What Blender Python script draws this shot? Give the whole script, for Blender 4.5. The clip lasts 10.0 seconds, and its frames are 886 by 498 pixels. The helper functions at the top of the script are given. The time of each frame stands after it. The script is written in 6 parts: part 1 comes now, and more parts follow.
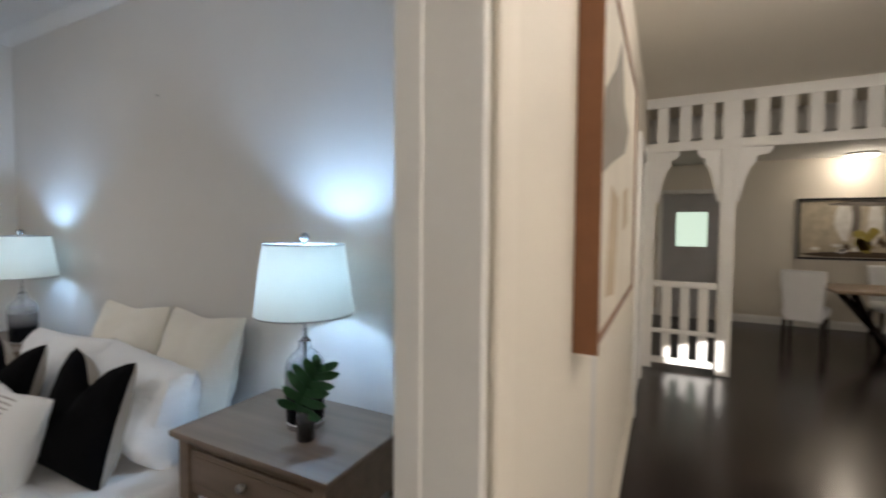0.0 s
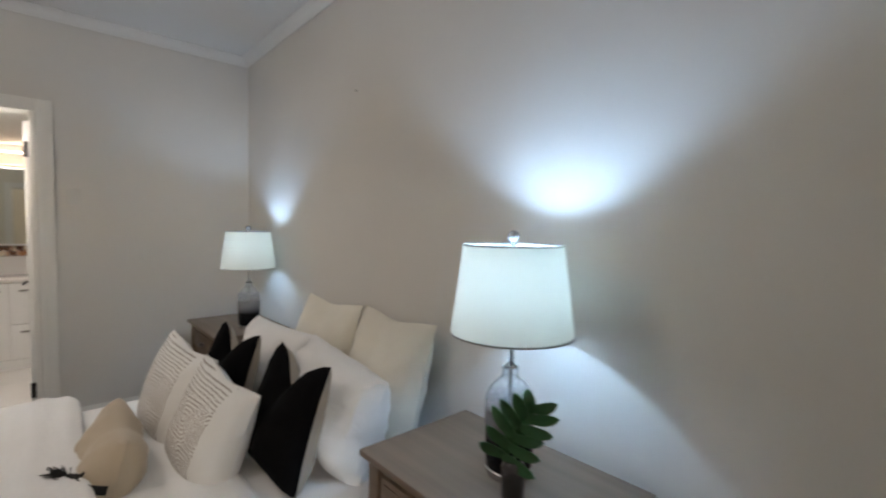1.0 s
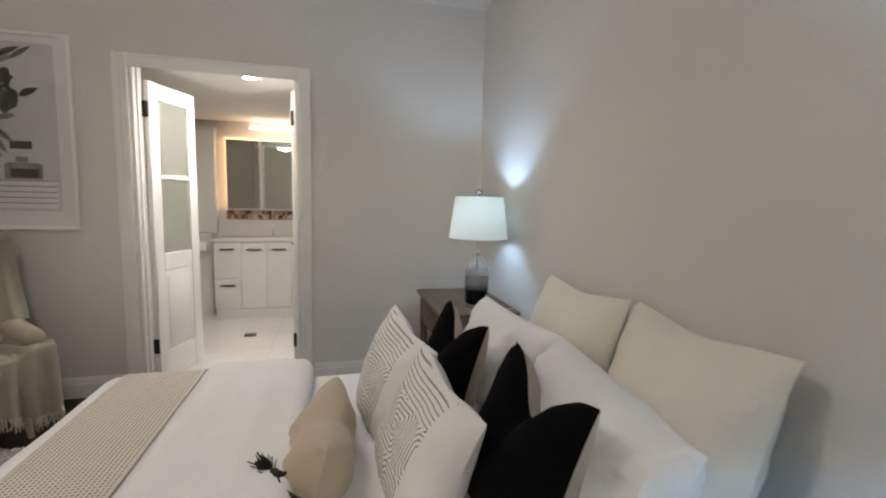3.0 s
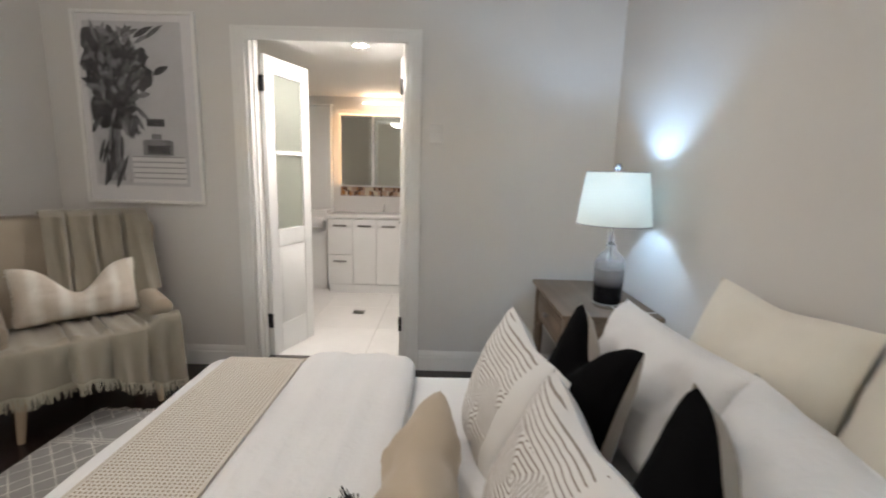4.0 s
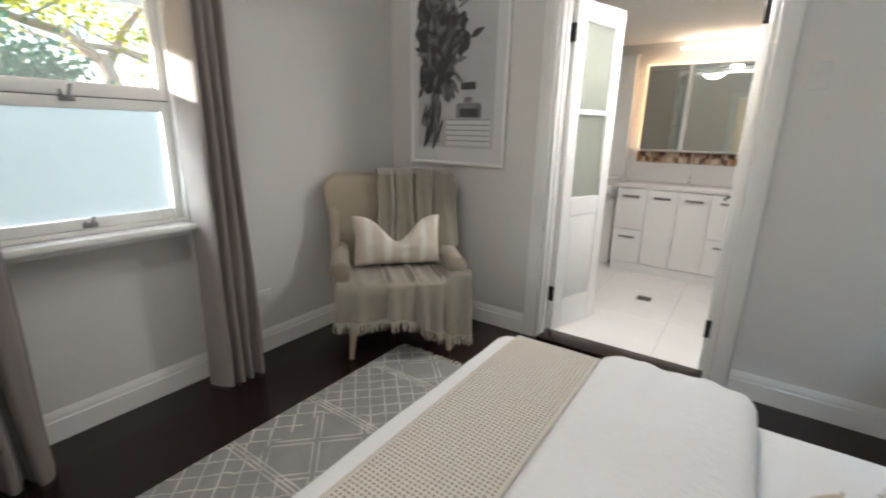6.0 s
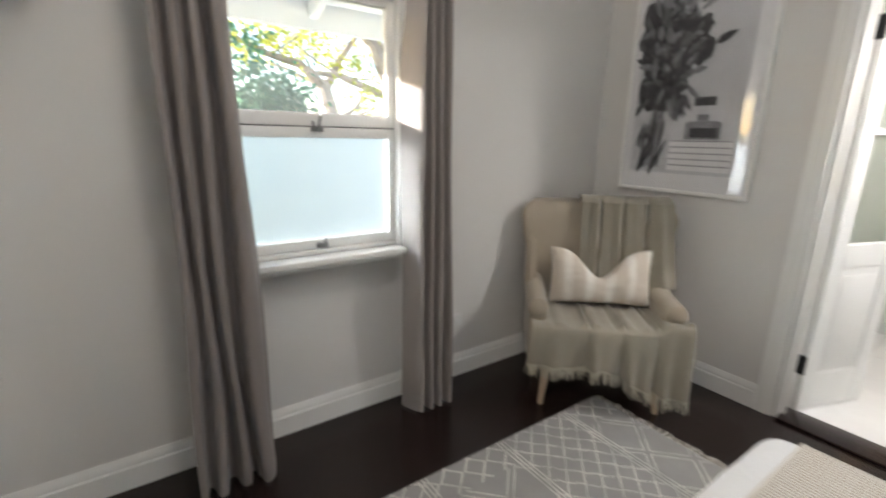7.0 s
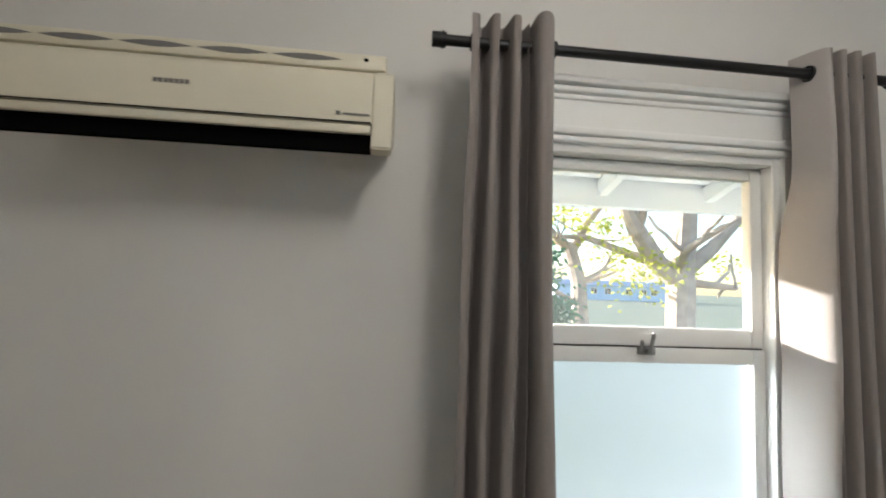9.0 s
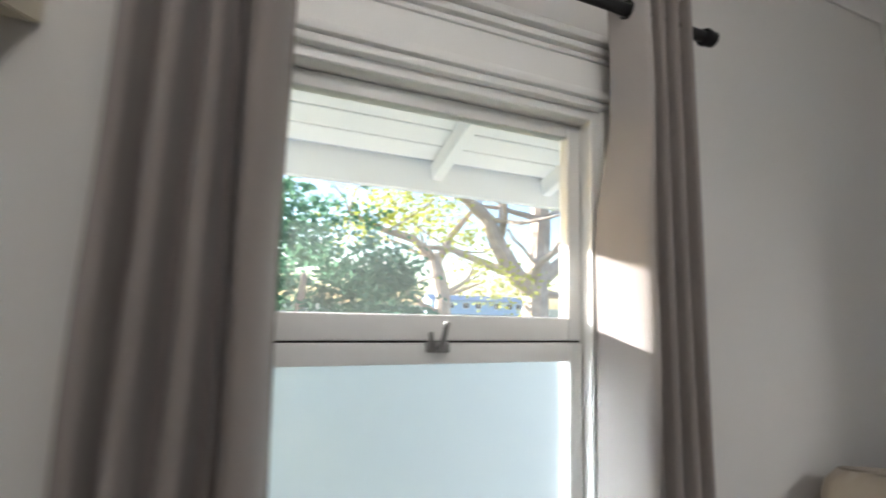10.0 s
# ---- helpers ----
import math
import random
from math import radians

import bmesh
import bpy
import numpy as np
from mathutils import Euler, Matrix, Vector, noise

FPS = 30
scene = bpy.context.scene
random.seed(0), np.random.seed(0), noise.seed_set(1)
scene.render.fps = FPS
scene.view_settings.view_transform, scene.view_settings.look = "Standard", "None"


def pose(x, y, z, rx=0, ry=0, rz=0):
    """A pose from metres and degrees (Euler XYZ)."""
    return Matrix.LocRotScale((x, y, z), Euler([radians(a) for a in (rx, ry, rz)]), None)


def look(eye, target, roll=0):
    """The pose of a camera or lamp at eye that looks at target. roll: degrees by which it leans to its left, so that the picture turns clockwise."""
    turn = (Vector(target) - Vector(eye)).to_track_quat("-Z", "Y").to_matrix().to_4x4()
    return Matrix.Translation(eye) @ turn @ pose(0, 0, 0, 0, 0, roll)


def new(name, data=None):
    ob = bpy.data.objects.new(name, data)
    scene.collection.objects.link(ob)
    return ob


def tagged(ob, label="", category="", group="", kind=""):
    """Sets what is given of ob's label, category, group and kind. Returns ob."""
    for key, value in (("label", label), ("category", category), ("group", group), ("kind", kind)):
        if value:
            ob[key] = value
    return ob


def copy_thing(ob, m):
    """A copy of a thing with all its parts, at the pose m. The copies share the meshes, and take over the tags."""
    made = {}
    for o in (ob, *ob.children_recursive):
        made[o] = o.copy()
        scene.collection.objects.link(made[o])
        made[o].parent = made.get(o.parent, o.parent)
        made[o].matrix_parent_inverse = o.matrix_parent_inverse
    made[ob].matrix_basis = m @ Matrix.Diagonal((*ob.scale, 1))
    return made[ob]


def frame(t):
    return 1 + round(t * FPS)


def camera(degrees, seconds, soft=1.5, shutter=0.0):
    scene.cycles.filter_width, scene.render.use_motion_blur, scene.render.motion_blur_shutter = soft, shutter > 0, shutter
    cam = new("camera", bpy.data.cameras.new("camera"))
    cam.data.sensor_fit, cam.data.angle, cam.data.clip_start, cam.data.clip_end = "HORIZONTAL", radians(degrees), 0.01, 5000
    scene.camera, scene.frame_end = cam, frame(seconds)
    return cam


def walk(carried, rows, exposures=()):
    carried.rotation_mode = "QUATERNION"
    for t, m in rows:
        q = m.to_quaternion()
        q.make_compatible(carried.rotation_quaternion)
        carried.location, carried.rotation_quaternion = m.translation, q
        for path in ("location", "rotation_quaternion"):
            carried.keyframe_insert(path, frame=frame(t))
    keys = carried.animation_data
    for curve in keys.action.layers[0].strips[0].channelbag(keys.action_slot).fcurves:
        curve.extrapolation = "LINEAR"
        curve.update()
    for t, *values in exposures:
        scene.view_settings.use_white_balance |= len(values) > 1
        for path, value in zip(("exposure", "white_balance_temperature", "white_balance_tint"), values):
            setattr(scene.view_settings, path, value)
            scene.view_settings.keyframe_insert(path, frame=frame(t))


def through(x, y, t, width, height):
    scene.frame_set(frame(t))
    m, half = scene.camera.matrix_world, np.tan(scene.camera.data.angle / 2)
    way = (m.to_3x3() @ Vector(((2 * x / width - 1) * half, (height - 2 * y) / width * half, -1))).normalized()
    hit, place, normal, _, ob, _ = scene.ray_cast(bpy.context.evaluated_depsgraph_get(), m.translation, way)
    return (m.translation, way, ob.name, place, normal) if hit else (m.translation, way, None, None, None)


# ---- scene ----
cam = camera(90.3, 10.0, soft=1.9, shutter=0.45)
PATH = [
    (0, (-0.099, -0.109, 1.393), (-0.999, 1.675, 1.305), 0.4),
    (0.5, (-0.294, 0.029, 1.399), (-1.53, 1.599, 1.311), 0.5),
    (1, (-0.464, 0.099, 1.385), (-1.949, 1.434, 1.286), 0.8),
    (1.5, (-0.697, 0.173, 1.364), (-2.366, 1.27, 1.251), 1.0),
    (2, (-0.845, 0.187, 1.36), (-2.634, 1.071, 1.225), 1.2),
    (3.5, (-1.265, 0.342, 1.292), (-3.232, 0.582, 1.017), 1.4),
    (4, (-1.453, 0.31, 1.304), (-3.425, 0.299, 0.971), 1.5),
    (4.5, (-1.571, 0.246, 1.278), (-3.514, -0.033, 0.893), 1.6),
    (5, (-1.619, 0.184, 1.254), (-3.49, -0.372, 0.818), 1.7),
    (6.5, (-1.741, -0.061, 1.327), (-3.116, -1.413, 0.798), 1.1),
    (7, (-1.709, -0.263, 1.357), (-2.817, -1.855, 0.869), 1.1),
    (7.5, (-1.667, -0.414, 1.369), (-2.468, -2.219, 1.047), 0.5),
    (8, (-1.649, -0.582, 1.447), (-2.125, -2.519, 1.308), 0.9),
    (8.5, (-1.591, -0.748, 1.521), (-1.846, -2.732, 1.559), 1.7),
    (9, (-1.647, -0.912, 1.55), (-1.847, -2.896, 1.702), 2.2),
    (9.5, (-1.824, -1.075, 1.482), (-2.185, -3.03, 1.697), 2.3),
    (10, (-2.012, -1.238, 1.472), (-2.738, -3.085, 1.716), 1.9),
]
EXPOSURES = [(0.0, 1.70, 6120, 14), (0.5, 1.77, 6300, 12), (1.0, 1.68, 6650, 15), (1.5, 1.49, 6850, 17), (2.0, 1.41, 7150, 20), (3.5, 2.09, 6400, 14), (4.5, 2.14, 6450, 15), (5.0, 2.13, 6450, 14), (6.5, 2.16, 5950, 11), (7.0, 2.35, 6100, 12), (8.0, 2.48, 6200, 10), (9.0, 2.12, 6080, 10), (10.0, 1.95, 5950, 12)]
walk(cam, [(t, look(eye, target, roll)) for t, eye, target, roll in PATH], EXPOSURES)

# ---- light ----
world = bpy.data.worlds.new("sky")
scene.world = world
world.use_nodes = True
wn = world.node_tree
sky = wn.nodes.new("ShaderNodeTexSky")
sky.sky_type, sky.sun_disc = "NISHITA", False
SUN_TO = Vector((-0.75, 0.60, -0.21)).normalized()
sky.sun_elevation = math.asin(-SUN_TO.z)
sky.sun_rotation = math.atan2(-SUN_TO.x, -SUN_TO.y)
wn.links.new(sky.outputs[0], wn.nodes["Background"].inputs[0])
wn.nodes["Background"].inputs[1].default_value = 0.13


def lamp(name, kind, energy, colour, m, size=0.1, size_y=0.0):
    data = bpy.data.lights.new(name, kind)
    data.energy, data.color = energy, colour
    if kind == "AREA":
        data.size = size
        if size_y:
            data.shape, data.size_y = "RECTANGLE", size_y
    elif kind == "SUN":
        data.angle = size
    else:
        data.shadow_soft_size = size
        if kind == "SPOT":
            data.spot_size, data.spot_blend = size_y, 0.35
    ob = new(name, data)
    ob.matrix_world = m
    return ob


lamp("sun", "SUN", 5.0, (1.0, 0.93, 0.82), look((6, -6, 6), Vector((6, -6, 6)) + SUN_TO), radians(0.5))


# ---- materials ----
def mat(name, colour, rough=0.6, vary=0.06, scale=6.0, fine=120.0, bump=0.05, metal=0.0, coat=0.0, sheen=0.0, trans=0.0, ior=1.45, spec=0.5):
    m = bpy.data.materials.new(name)
    m.use_nodes = True
    t = m.node_tree
    b = t.nodes["Principled BSDF"]
    b.inputs["Roughness"].default_value, b.inputs["Metallic"].default_value = rough, metal
    b.inputs["Coat Weight"].default_value, b.inputs["Sheen Weight"].default_value = coat, sheen
    b.inputs["Transmission Weight"].default_value, b.inputs["IOR"].default_value = trans, ior
    b.inputs["Specular IOR Level"].default_value = spec
    tc = t.nodes.new("ShaderNodeTexCoord")
    n1, n2 = t.nodes.new("ShaderNodeTexNoise"), t.nodes.new("ShaderNodeTexNoise")
    n1.inputs["Scale"].default_value, n2.inputs["Scale"].default_value = scale, fine
    n1.inputs["Detail"].default_value, n2.inputs["Detail"].default_value = 4, 3
    mix = t.nodes.new("ShaderNodeMix")
    mix.data_type = "RGBA"
    mix.inputs[6].default_value = (*[c * (1 - vary) for c in colour], 1)
    mix.inputs[7].default_value = (*[min(1, c * (1 + vary)) for c in colour], 1)
    for n in (n1, n2):
        t.links.new(tc.outputs["Object"], n.inputs["Vector"])
    add = t.nodes.new("ShaderNodeMath")
    add.operation = "MULTIPLY_ADD"
    add.inputs[1].default_value = 0.35
    t.links.new(n2.outputs[0], add.inputs[0])
    t.links.new(n1.outputs[0], add.inputs[2])
    sub = t.nodes.new("ShaderNodeMapRange")
    sub.inputs[1].default_value, sub.inputs[2].default_value = 0.35, 1.0
    t.links.new(add.outputs[0], sub.inputs[0])
    t.links.new(sub.outputs[0], mix.inputs[0])
    t.links.new(mix.outputs[2], b.inputs["Base Color"])
    bp = t.nodes.new("ShaderNodeBump")
    bp.inputs["Strength"].default_value, bp.inputs["Distance"].default_value = bump, 0.004
    t.links.new(add.outputs[0], bp.inputs["Height"])
    t.links.new(bp.outputs[0], b.inputs["Normal"])
    return m


class Maths:
    """Small arithmetic on shader sockets."""

    def __init__(self, m):
        self.m, self.t = m, m.node_tree
        self.b = self.t.nodes["Principled BSDF"]
        tc = self.t.nodes.new("ShaderNodeTexCoord")
        sep = self.t.nodes.new("ShaderNodeSeparateXYZ")
        self.t.links.new(tc.outputs["Object"], sep.inputs[0])
        self.vec = tc.outputs["Object"]
        self.x, self.y, self.z = sep.outputs

    def do(self, op, a, b=None, c=None):
        n = self.t.nodes.new("ShaderNodeMath")
        n.operation = op
        for i, v in enumerate((a, b, c)):
            if v is None:
                continue
            if isinstance(v, (int, float)):
                n.inputs[i].default_value = v
            else:
                self.t.links.new(v, n.inputs[i])
        return n.outputs[0]

    def noise(self, scale, detail=3, stretch=None):
        n = self.t.nodes.new("ShaderNodeTexNoise")
        n.inputs["Scale"].default_value, n.inputs["Detail"].default_value = scale, detail
        v = self.vec
        if stretch:
            mp = self.t.nodes.new("ShaderNodeMapping")
            mp.inputs["Scale"].default_value = stretch
            self.t.links.new(v, mp.inputs[0])
            v = mp.outputs[0]
        self.t.links.new(v, n.inputs["Vector"])
        return n.outputs[0]

    def mix(self, f, a, b):
        n = self.t.nodes.new("ShaderNodeMix")
        n.data_type = "RGBA"
        for i, v in ((0, f), (6, a), (7, b)):
            if isinstance(v, tuple):
                n.inputs[i].default_value = (*v, 1)
            elif isinstance(v, (int, float)):
                n.inputs[i].default_value = v
            else:
                self.t.links.new(v, n.inputs[i])
        return n.outputs[2]

    def colour(self, c):
        self.t.links.new(c, self.b.inputs["Base Color"])

    def relief(self, h, strength=0.4, distance=0.004):
        n = self.t.nodes.new("ShaderNodeBump")
        n.inputs["Strength"].default_value, n.inputs["Distance"].default_value = strength, distance
        self.t.links.new(h, n.inputs["Height"])
        self.t.links.new(n.outputs[0], self.b.inputs["Normal"])


wall_paint = mat("wall_paint", (0.668, 0.648, 0.618), 0.75, 0.03, 1.6, 260, 0.05)
hall_paint = mat("hall_paint", (0.74, 0.69, 0.60), 0.6, 0.03, 1.6, 260, 0.05)
ceiling_paint = mat("ceiling_paint", (0.73, 0.72, 0.70), 0.8, 0.02, 2, 200, 0.04)
trim_paint = mat("trim_paint", (0.80, 0.79, 0.76), 0.35, 0.02, 5, 60, 0.05)
white_gloss = mat("white_gloss", (0.82, 0.82, 0.80), 0.22, 0.015, 5, 60, 0.02)
white_tile = mat("white_tile", (0.79, 0.785, 0.765), 0.22, 0.05, 3, 20, 0.02)
grout = mat("grout", (0.42, 0.41, 0.39), 0.9)
black_metal = mat("black_metal", (0.02, 0.02, 0.021), 0.4, 0.2, 20, 100, 0.05, metal=0.6)
steel = mat("steel", (0.62, 0.62, 0.62), 0.25, 0.05, 20, 100, 0.02, metal=1.0)
dark_steel = mat("dark_steel", (0.30, 0.29, 0.28), 0.3, 0.1, 20, 100, 0.03, metal=1.0)
finial_metal = mat("finial_metal", (0.34, 0.35, 0.37), 0.22, 0.0, metal=1.0)
chrome = mat("chrome", (0.8, 0.8, 0.8), 0.1, 0.02, 20, 100, 0.0, metal=1.0)
white_linen = mat("white_linen", (0.78, 0.78, 0.78), 0.85, 0.03, 5, 400, 0.15, sheen=0.3)
cream_linen = mat("cream_linen", (0.73, 0.69, 0.60), 0.9, 0.04, 5, 350, 0.25, sheen=0.3)
black_velvet = mat("black_velvet", (0.004, 0.004, 0.0044), 0.95, 0.2, 5, 300, 0.2, spec=0.08)
beige_linen = mat("beige_linen", (0.47, 0.39, 0.29), 0.9, 0.07, 5, 350, 0.3, sheen=0.2)
chair_linen = mat("chair_linen", (0.335, 0.285, 0.22), 0.9, 0.07, 6, 320, 0.3, sheen=0.2)
throw_wool = mat("throw_wool", (0.285, 0.258, 0.205), 0.95, 0.08, 8, 260, 0.45, sheen=0.3)
pale_wood = mat("pale_wood", (0.42, 0.33, 0.23), 0.55, 0.12, 8, 80, 0.1)
black_cord = mat("black_cord", (0.012, 0.012, 0.012), 0.85)
plastic_cream = mat("plastic_cream", (0.66, 0.61, 0.48), 0.35, 0.02, 4, 50, 0.02)
plate_plastic = mat("plate_plastic", (0.65, 0.64, 0.615), 0.4, 0.02)
plastic_white = mat("plastic_white", (0.78, 0.77, 0.73), 0.35, 0.02)
# Near-black; inside the air outlet it stands in for shade.
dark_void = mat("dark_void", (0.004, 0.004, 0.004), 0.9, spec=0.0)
vent_grey = mat("vent_grey", (0.16, 0.15, 0.14), 0.7)
plant_green = mat("plant_green", (0.022, 0.085, 0.028), 0.38, 0.35, 14, 90, 0.2)
smoke_glass = mat("smoke_glass", (0.05, 0.05, 0.055), 0.06, 0.1, coat=0.6, trans=0.35)
clear_glass = mat("clear_glass", (0.97, 0.99, 1.0), 0.02, 0.0, bump=0.0, trans=1.0, ior=1.02)
frosted_glass = mat("frosted_glass", (0.62, 0.70, 0.77), 0.8, 0.02, bump=0.02, trans=0.99)
door_glass = mat("door_glass", (0.66, 0.70, 0.62), 0.55, 0.03, bump=0.02, trans=0.75)
mirror_glass = mat("mirror_glass", (0.62, 0.66, 0.64), 0.02, 0.0, bump=0.0, metal=1.0)
frame_brown = mat("frame_brown", (0.20, 0.085, 0.035), 0.5, 0.12, 10, 80, 0.1)
ceramic_white = mat("ceramic_white", (0.80, 0.79, 0.77), 0.15, 0.01)


def curtain_cloth():
    m = mat("curtain_cloth", (0.27, 0.237, 0.22), 0.9, 0.05, 6, 500, 0.25, sheen=0.2)
    a = Maths(m)
    tr = a.t.nodes.new("ShaderNodeBsdfTranslucent")
    tr.inputs[0].default_value = (0.42, 0.38, 0.34, 1)
    mx = a.t.nodes.new("ShaderNodeMixShader")
    mx.inputs[0].default_value = 0.18
    a.t.links.new(a.b.outputs[0], mx.inputs[1])
    a.t.links.new(tr.outputs[0], mx.inputs[2])
    a.t.links.new(mx.outputs[0], a.t.nodes["Material Output"].inputs[0])
    return m


def shade_cloth():
    m = mat("shade_cloth", (0.80, 0.82, 0.76), 0.9, 0.02, 4, 600, 0.15)
    a = Maths(m)
    tr = a.t.nodes.new("ShaderNodeBsdfTranslucent")
    tr.inputs[0].default_value = (0.95, 0.93, 0.76, 1)
    mx = a.t.nodes.new("ShaderNodeMixShader")
    mx.inputs[0].default_value = 0.10
    a.t.links.new(a.b.outputs[0], mx.inputs[1])
    a.t.links.new(tr.outputs[0], mx.inputs[2])
    a.t.links.new(mx.outputs[0], a.t.nodes["Material Output"].inputs[0])
    return m


def glow(name, colour, strength):
    m = bpy.data.materials.new(name)
    m.use_nodes = True
    b = m.node_tree.nodes["Principled BSDF"]
    b.inputs["Base Color"].default_value = (0.9, 0.9, 0.9, 1)
    b.inputs["Emission Color"].default_value, b.inputs["Emission Strength"].default_value = (*colour, 1), strength
    return m


def wood(name, dark, light, along, rough=0.5, coat=0.0, gap=0.0):
    """Straight-grained wood; along: the axis of the grain; gap: width of floor boards."""
    m = mat(name, light, rough, coat=coat)
    a = Maths(m)
    stretch = [24.0, 24.0, 24.0]
    stretch["xyz".index(along)] = 1.6
    g = a.noise(1.0, 6, tuple(stretch))
    g2 = a.noise(2.0, 3)
    f = a.do("MULTIPLY_ADD", g2, 0.5, a.do("MULTIPLY", g, 0.75))
    f = a.do("SUBTRACT", f, 0.12)
    c = a.mix(f, dark, light)
    h = g
    if gap:
        across = a.y if along == "x" else a.x
        s = a.do("PINGPONG", across, gap / 2)
        line = a.do("LESS_THAN", s, 0.0015)
        c = a.mix(line, c, (0.004, 0.004, 0.004))
        h = a.do("SUBTRACT", a.do("MULTIPLY", g, 0.3), line)
    a.colour(c)
    a.relief(h, 0.25, 0.002)
    return m


dark_floor = wood("dark_floor", (0.007, 0.004, 0.004), (0.024, 0.014, 0.012), "y", 0.22, 0.0, 0.13)
grey_oak = wood("grey_oak", (0.10, 0.068, 0.045), (0.27, 0.20, 0.145), "x", 0.5)
table_oak = wood("table_oak", (0.16, 0.10, 0.06), (0.38, 0.28, 0.18), "x", 0.45)


def rug_wool():
    m = mat("rug_wool", (0.34, 0.325, 0.30), 0.95)
    a = Maths(m)
    band = a.do("PINGPONG", a.x, 0.42)
    wob = a.do("MULTIPLY_ADD", a.noise(22, 2), 0.02, -0.01)
    p = a.do("PINGPONG", a.do("ADD", a.do("ADD", a.x, 10.0), wob), 0.05)
    q = a.do("PINGPONG", a.do("ADD", a.do("ADD", a.y, 10.0), wob), 0.05)
    dia = a.do("LESS_THAN", a.do("ABSOLUTE", a.do("SUBTRACT", a.do("ADD", p, q), 0.05)), 0.0045)
    r = a.do("PINGPONG", a.do("ADD", a.x, 10.1), 0.14)
    s = a.do("PINGPONG", a.do("ADD", a.y, 10.05), 0.14)
    e = a.do("ABSOLUTE", a.do("SUBTRACT", a.do("ADD", r, s), 0.14))
    big = a.do("LESS_THAN", a.do("ABSOLUTE", a.do("SUBTRACT", e, 0.018)), 0.0042)
    zig = a.do("LESS_THAN", a.do("ABSOLUTE", a.do("SUBTRACT", a.do("PINGPONG", a.do("ADD", a.x, 20.0), 0.06), a.do("PINGPONG", a.do("ADD", a.y, 20.0), 0.055))), 0.006)
    off = a.do("ABSOLUTE", a.do("SUBTRACT", band, 0.21))
    stripe = a.do("MULTIPLY", a.do("LESS_THAN", off, 0.03), a.do("LESS_THAN", a.do("PINGPONG", off, 0.009), 0.0035))
    first = a.do("LESS_THAN", band, 0.21)
    bandy = a.do("GREATER_THAN", a.do("PINGPONG", a.y, 0.62), 0.30)
    pat = a.do("ADD", a.do("MULTIPLY", first, dia), a.do("MULTIPLY", a.do("SUBTRACT", 1.0, first), a.do("ADD", a.do("MULTIPLY", bandy, big), a.do("MULTIPLY", a.do("SUBTRACT", 1.0, bandy), zig))))
    pat = a.do("MINIMUM", a.do("ADD", pat, stripe), 1.0)
    wear = a.noise(9.0, 4)
    fine = a.noise(260.0, 2)
    pat = a.do("MULTIPLY", pat, a.do("MINIMUM", a.do("MAXIMUM", a.do("MULTIPLY_ADD", wear, 2.6, -0.55), 0.15), 1.0))
    base = a.mix(wear, (0.245, 0.243, 0.232), (0.37, 0.36, 0.345))
    a.colour(a.mix(pat, base, (0.66, 0.64, 0.60)))
    a.relief(a.do("MULTIPLY_ADD", fine, 0.5, a.do("MULTIPLY", pat, 0.6)), 0.6, 0.006)
    return m


def runner_weave():
    m = mat("runner_weave", (0.6, 0.55, 0.46), 0.9)
    a = Maths(m)
    step = 0.0125
    u = a.do("PINGPONG", a.do("ADD", a.x, 10.0), step / 2)
    v = a.do("PINGPONG", a.do("ADD", a.y, 10.0), step / 2)
    dot = a.do("MULTIPLY", a.do("GREATER_THAN", u, step * 0.22), a.do("GREATER_THAN", v, step * 0.24))
    n = a.noise(40, 3)
    a.colour(a.mix(dot, a.mix(n, (0.60, 0.565, 0.505), (0.71, 0.675, 0.615)), (0.30, 0.245, 0.175)))
    a.relief(a.do("SUBTRACT", 1.0, dot), 0.5, 0.003)
    return m


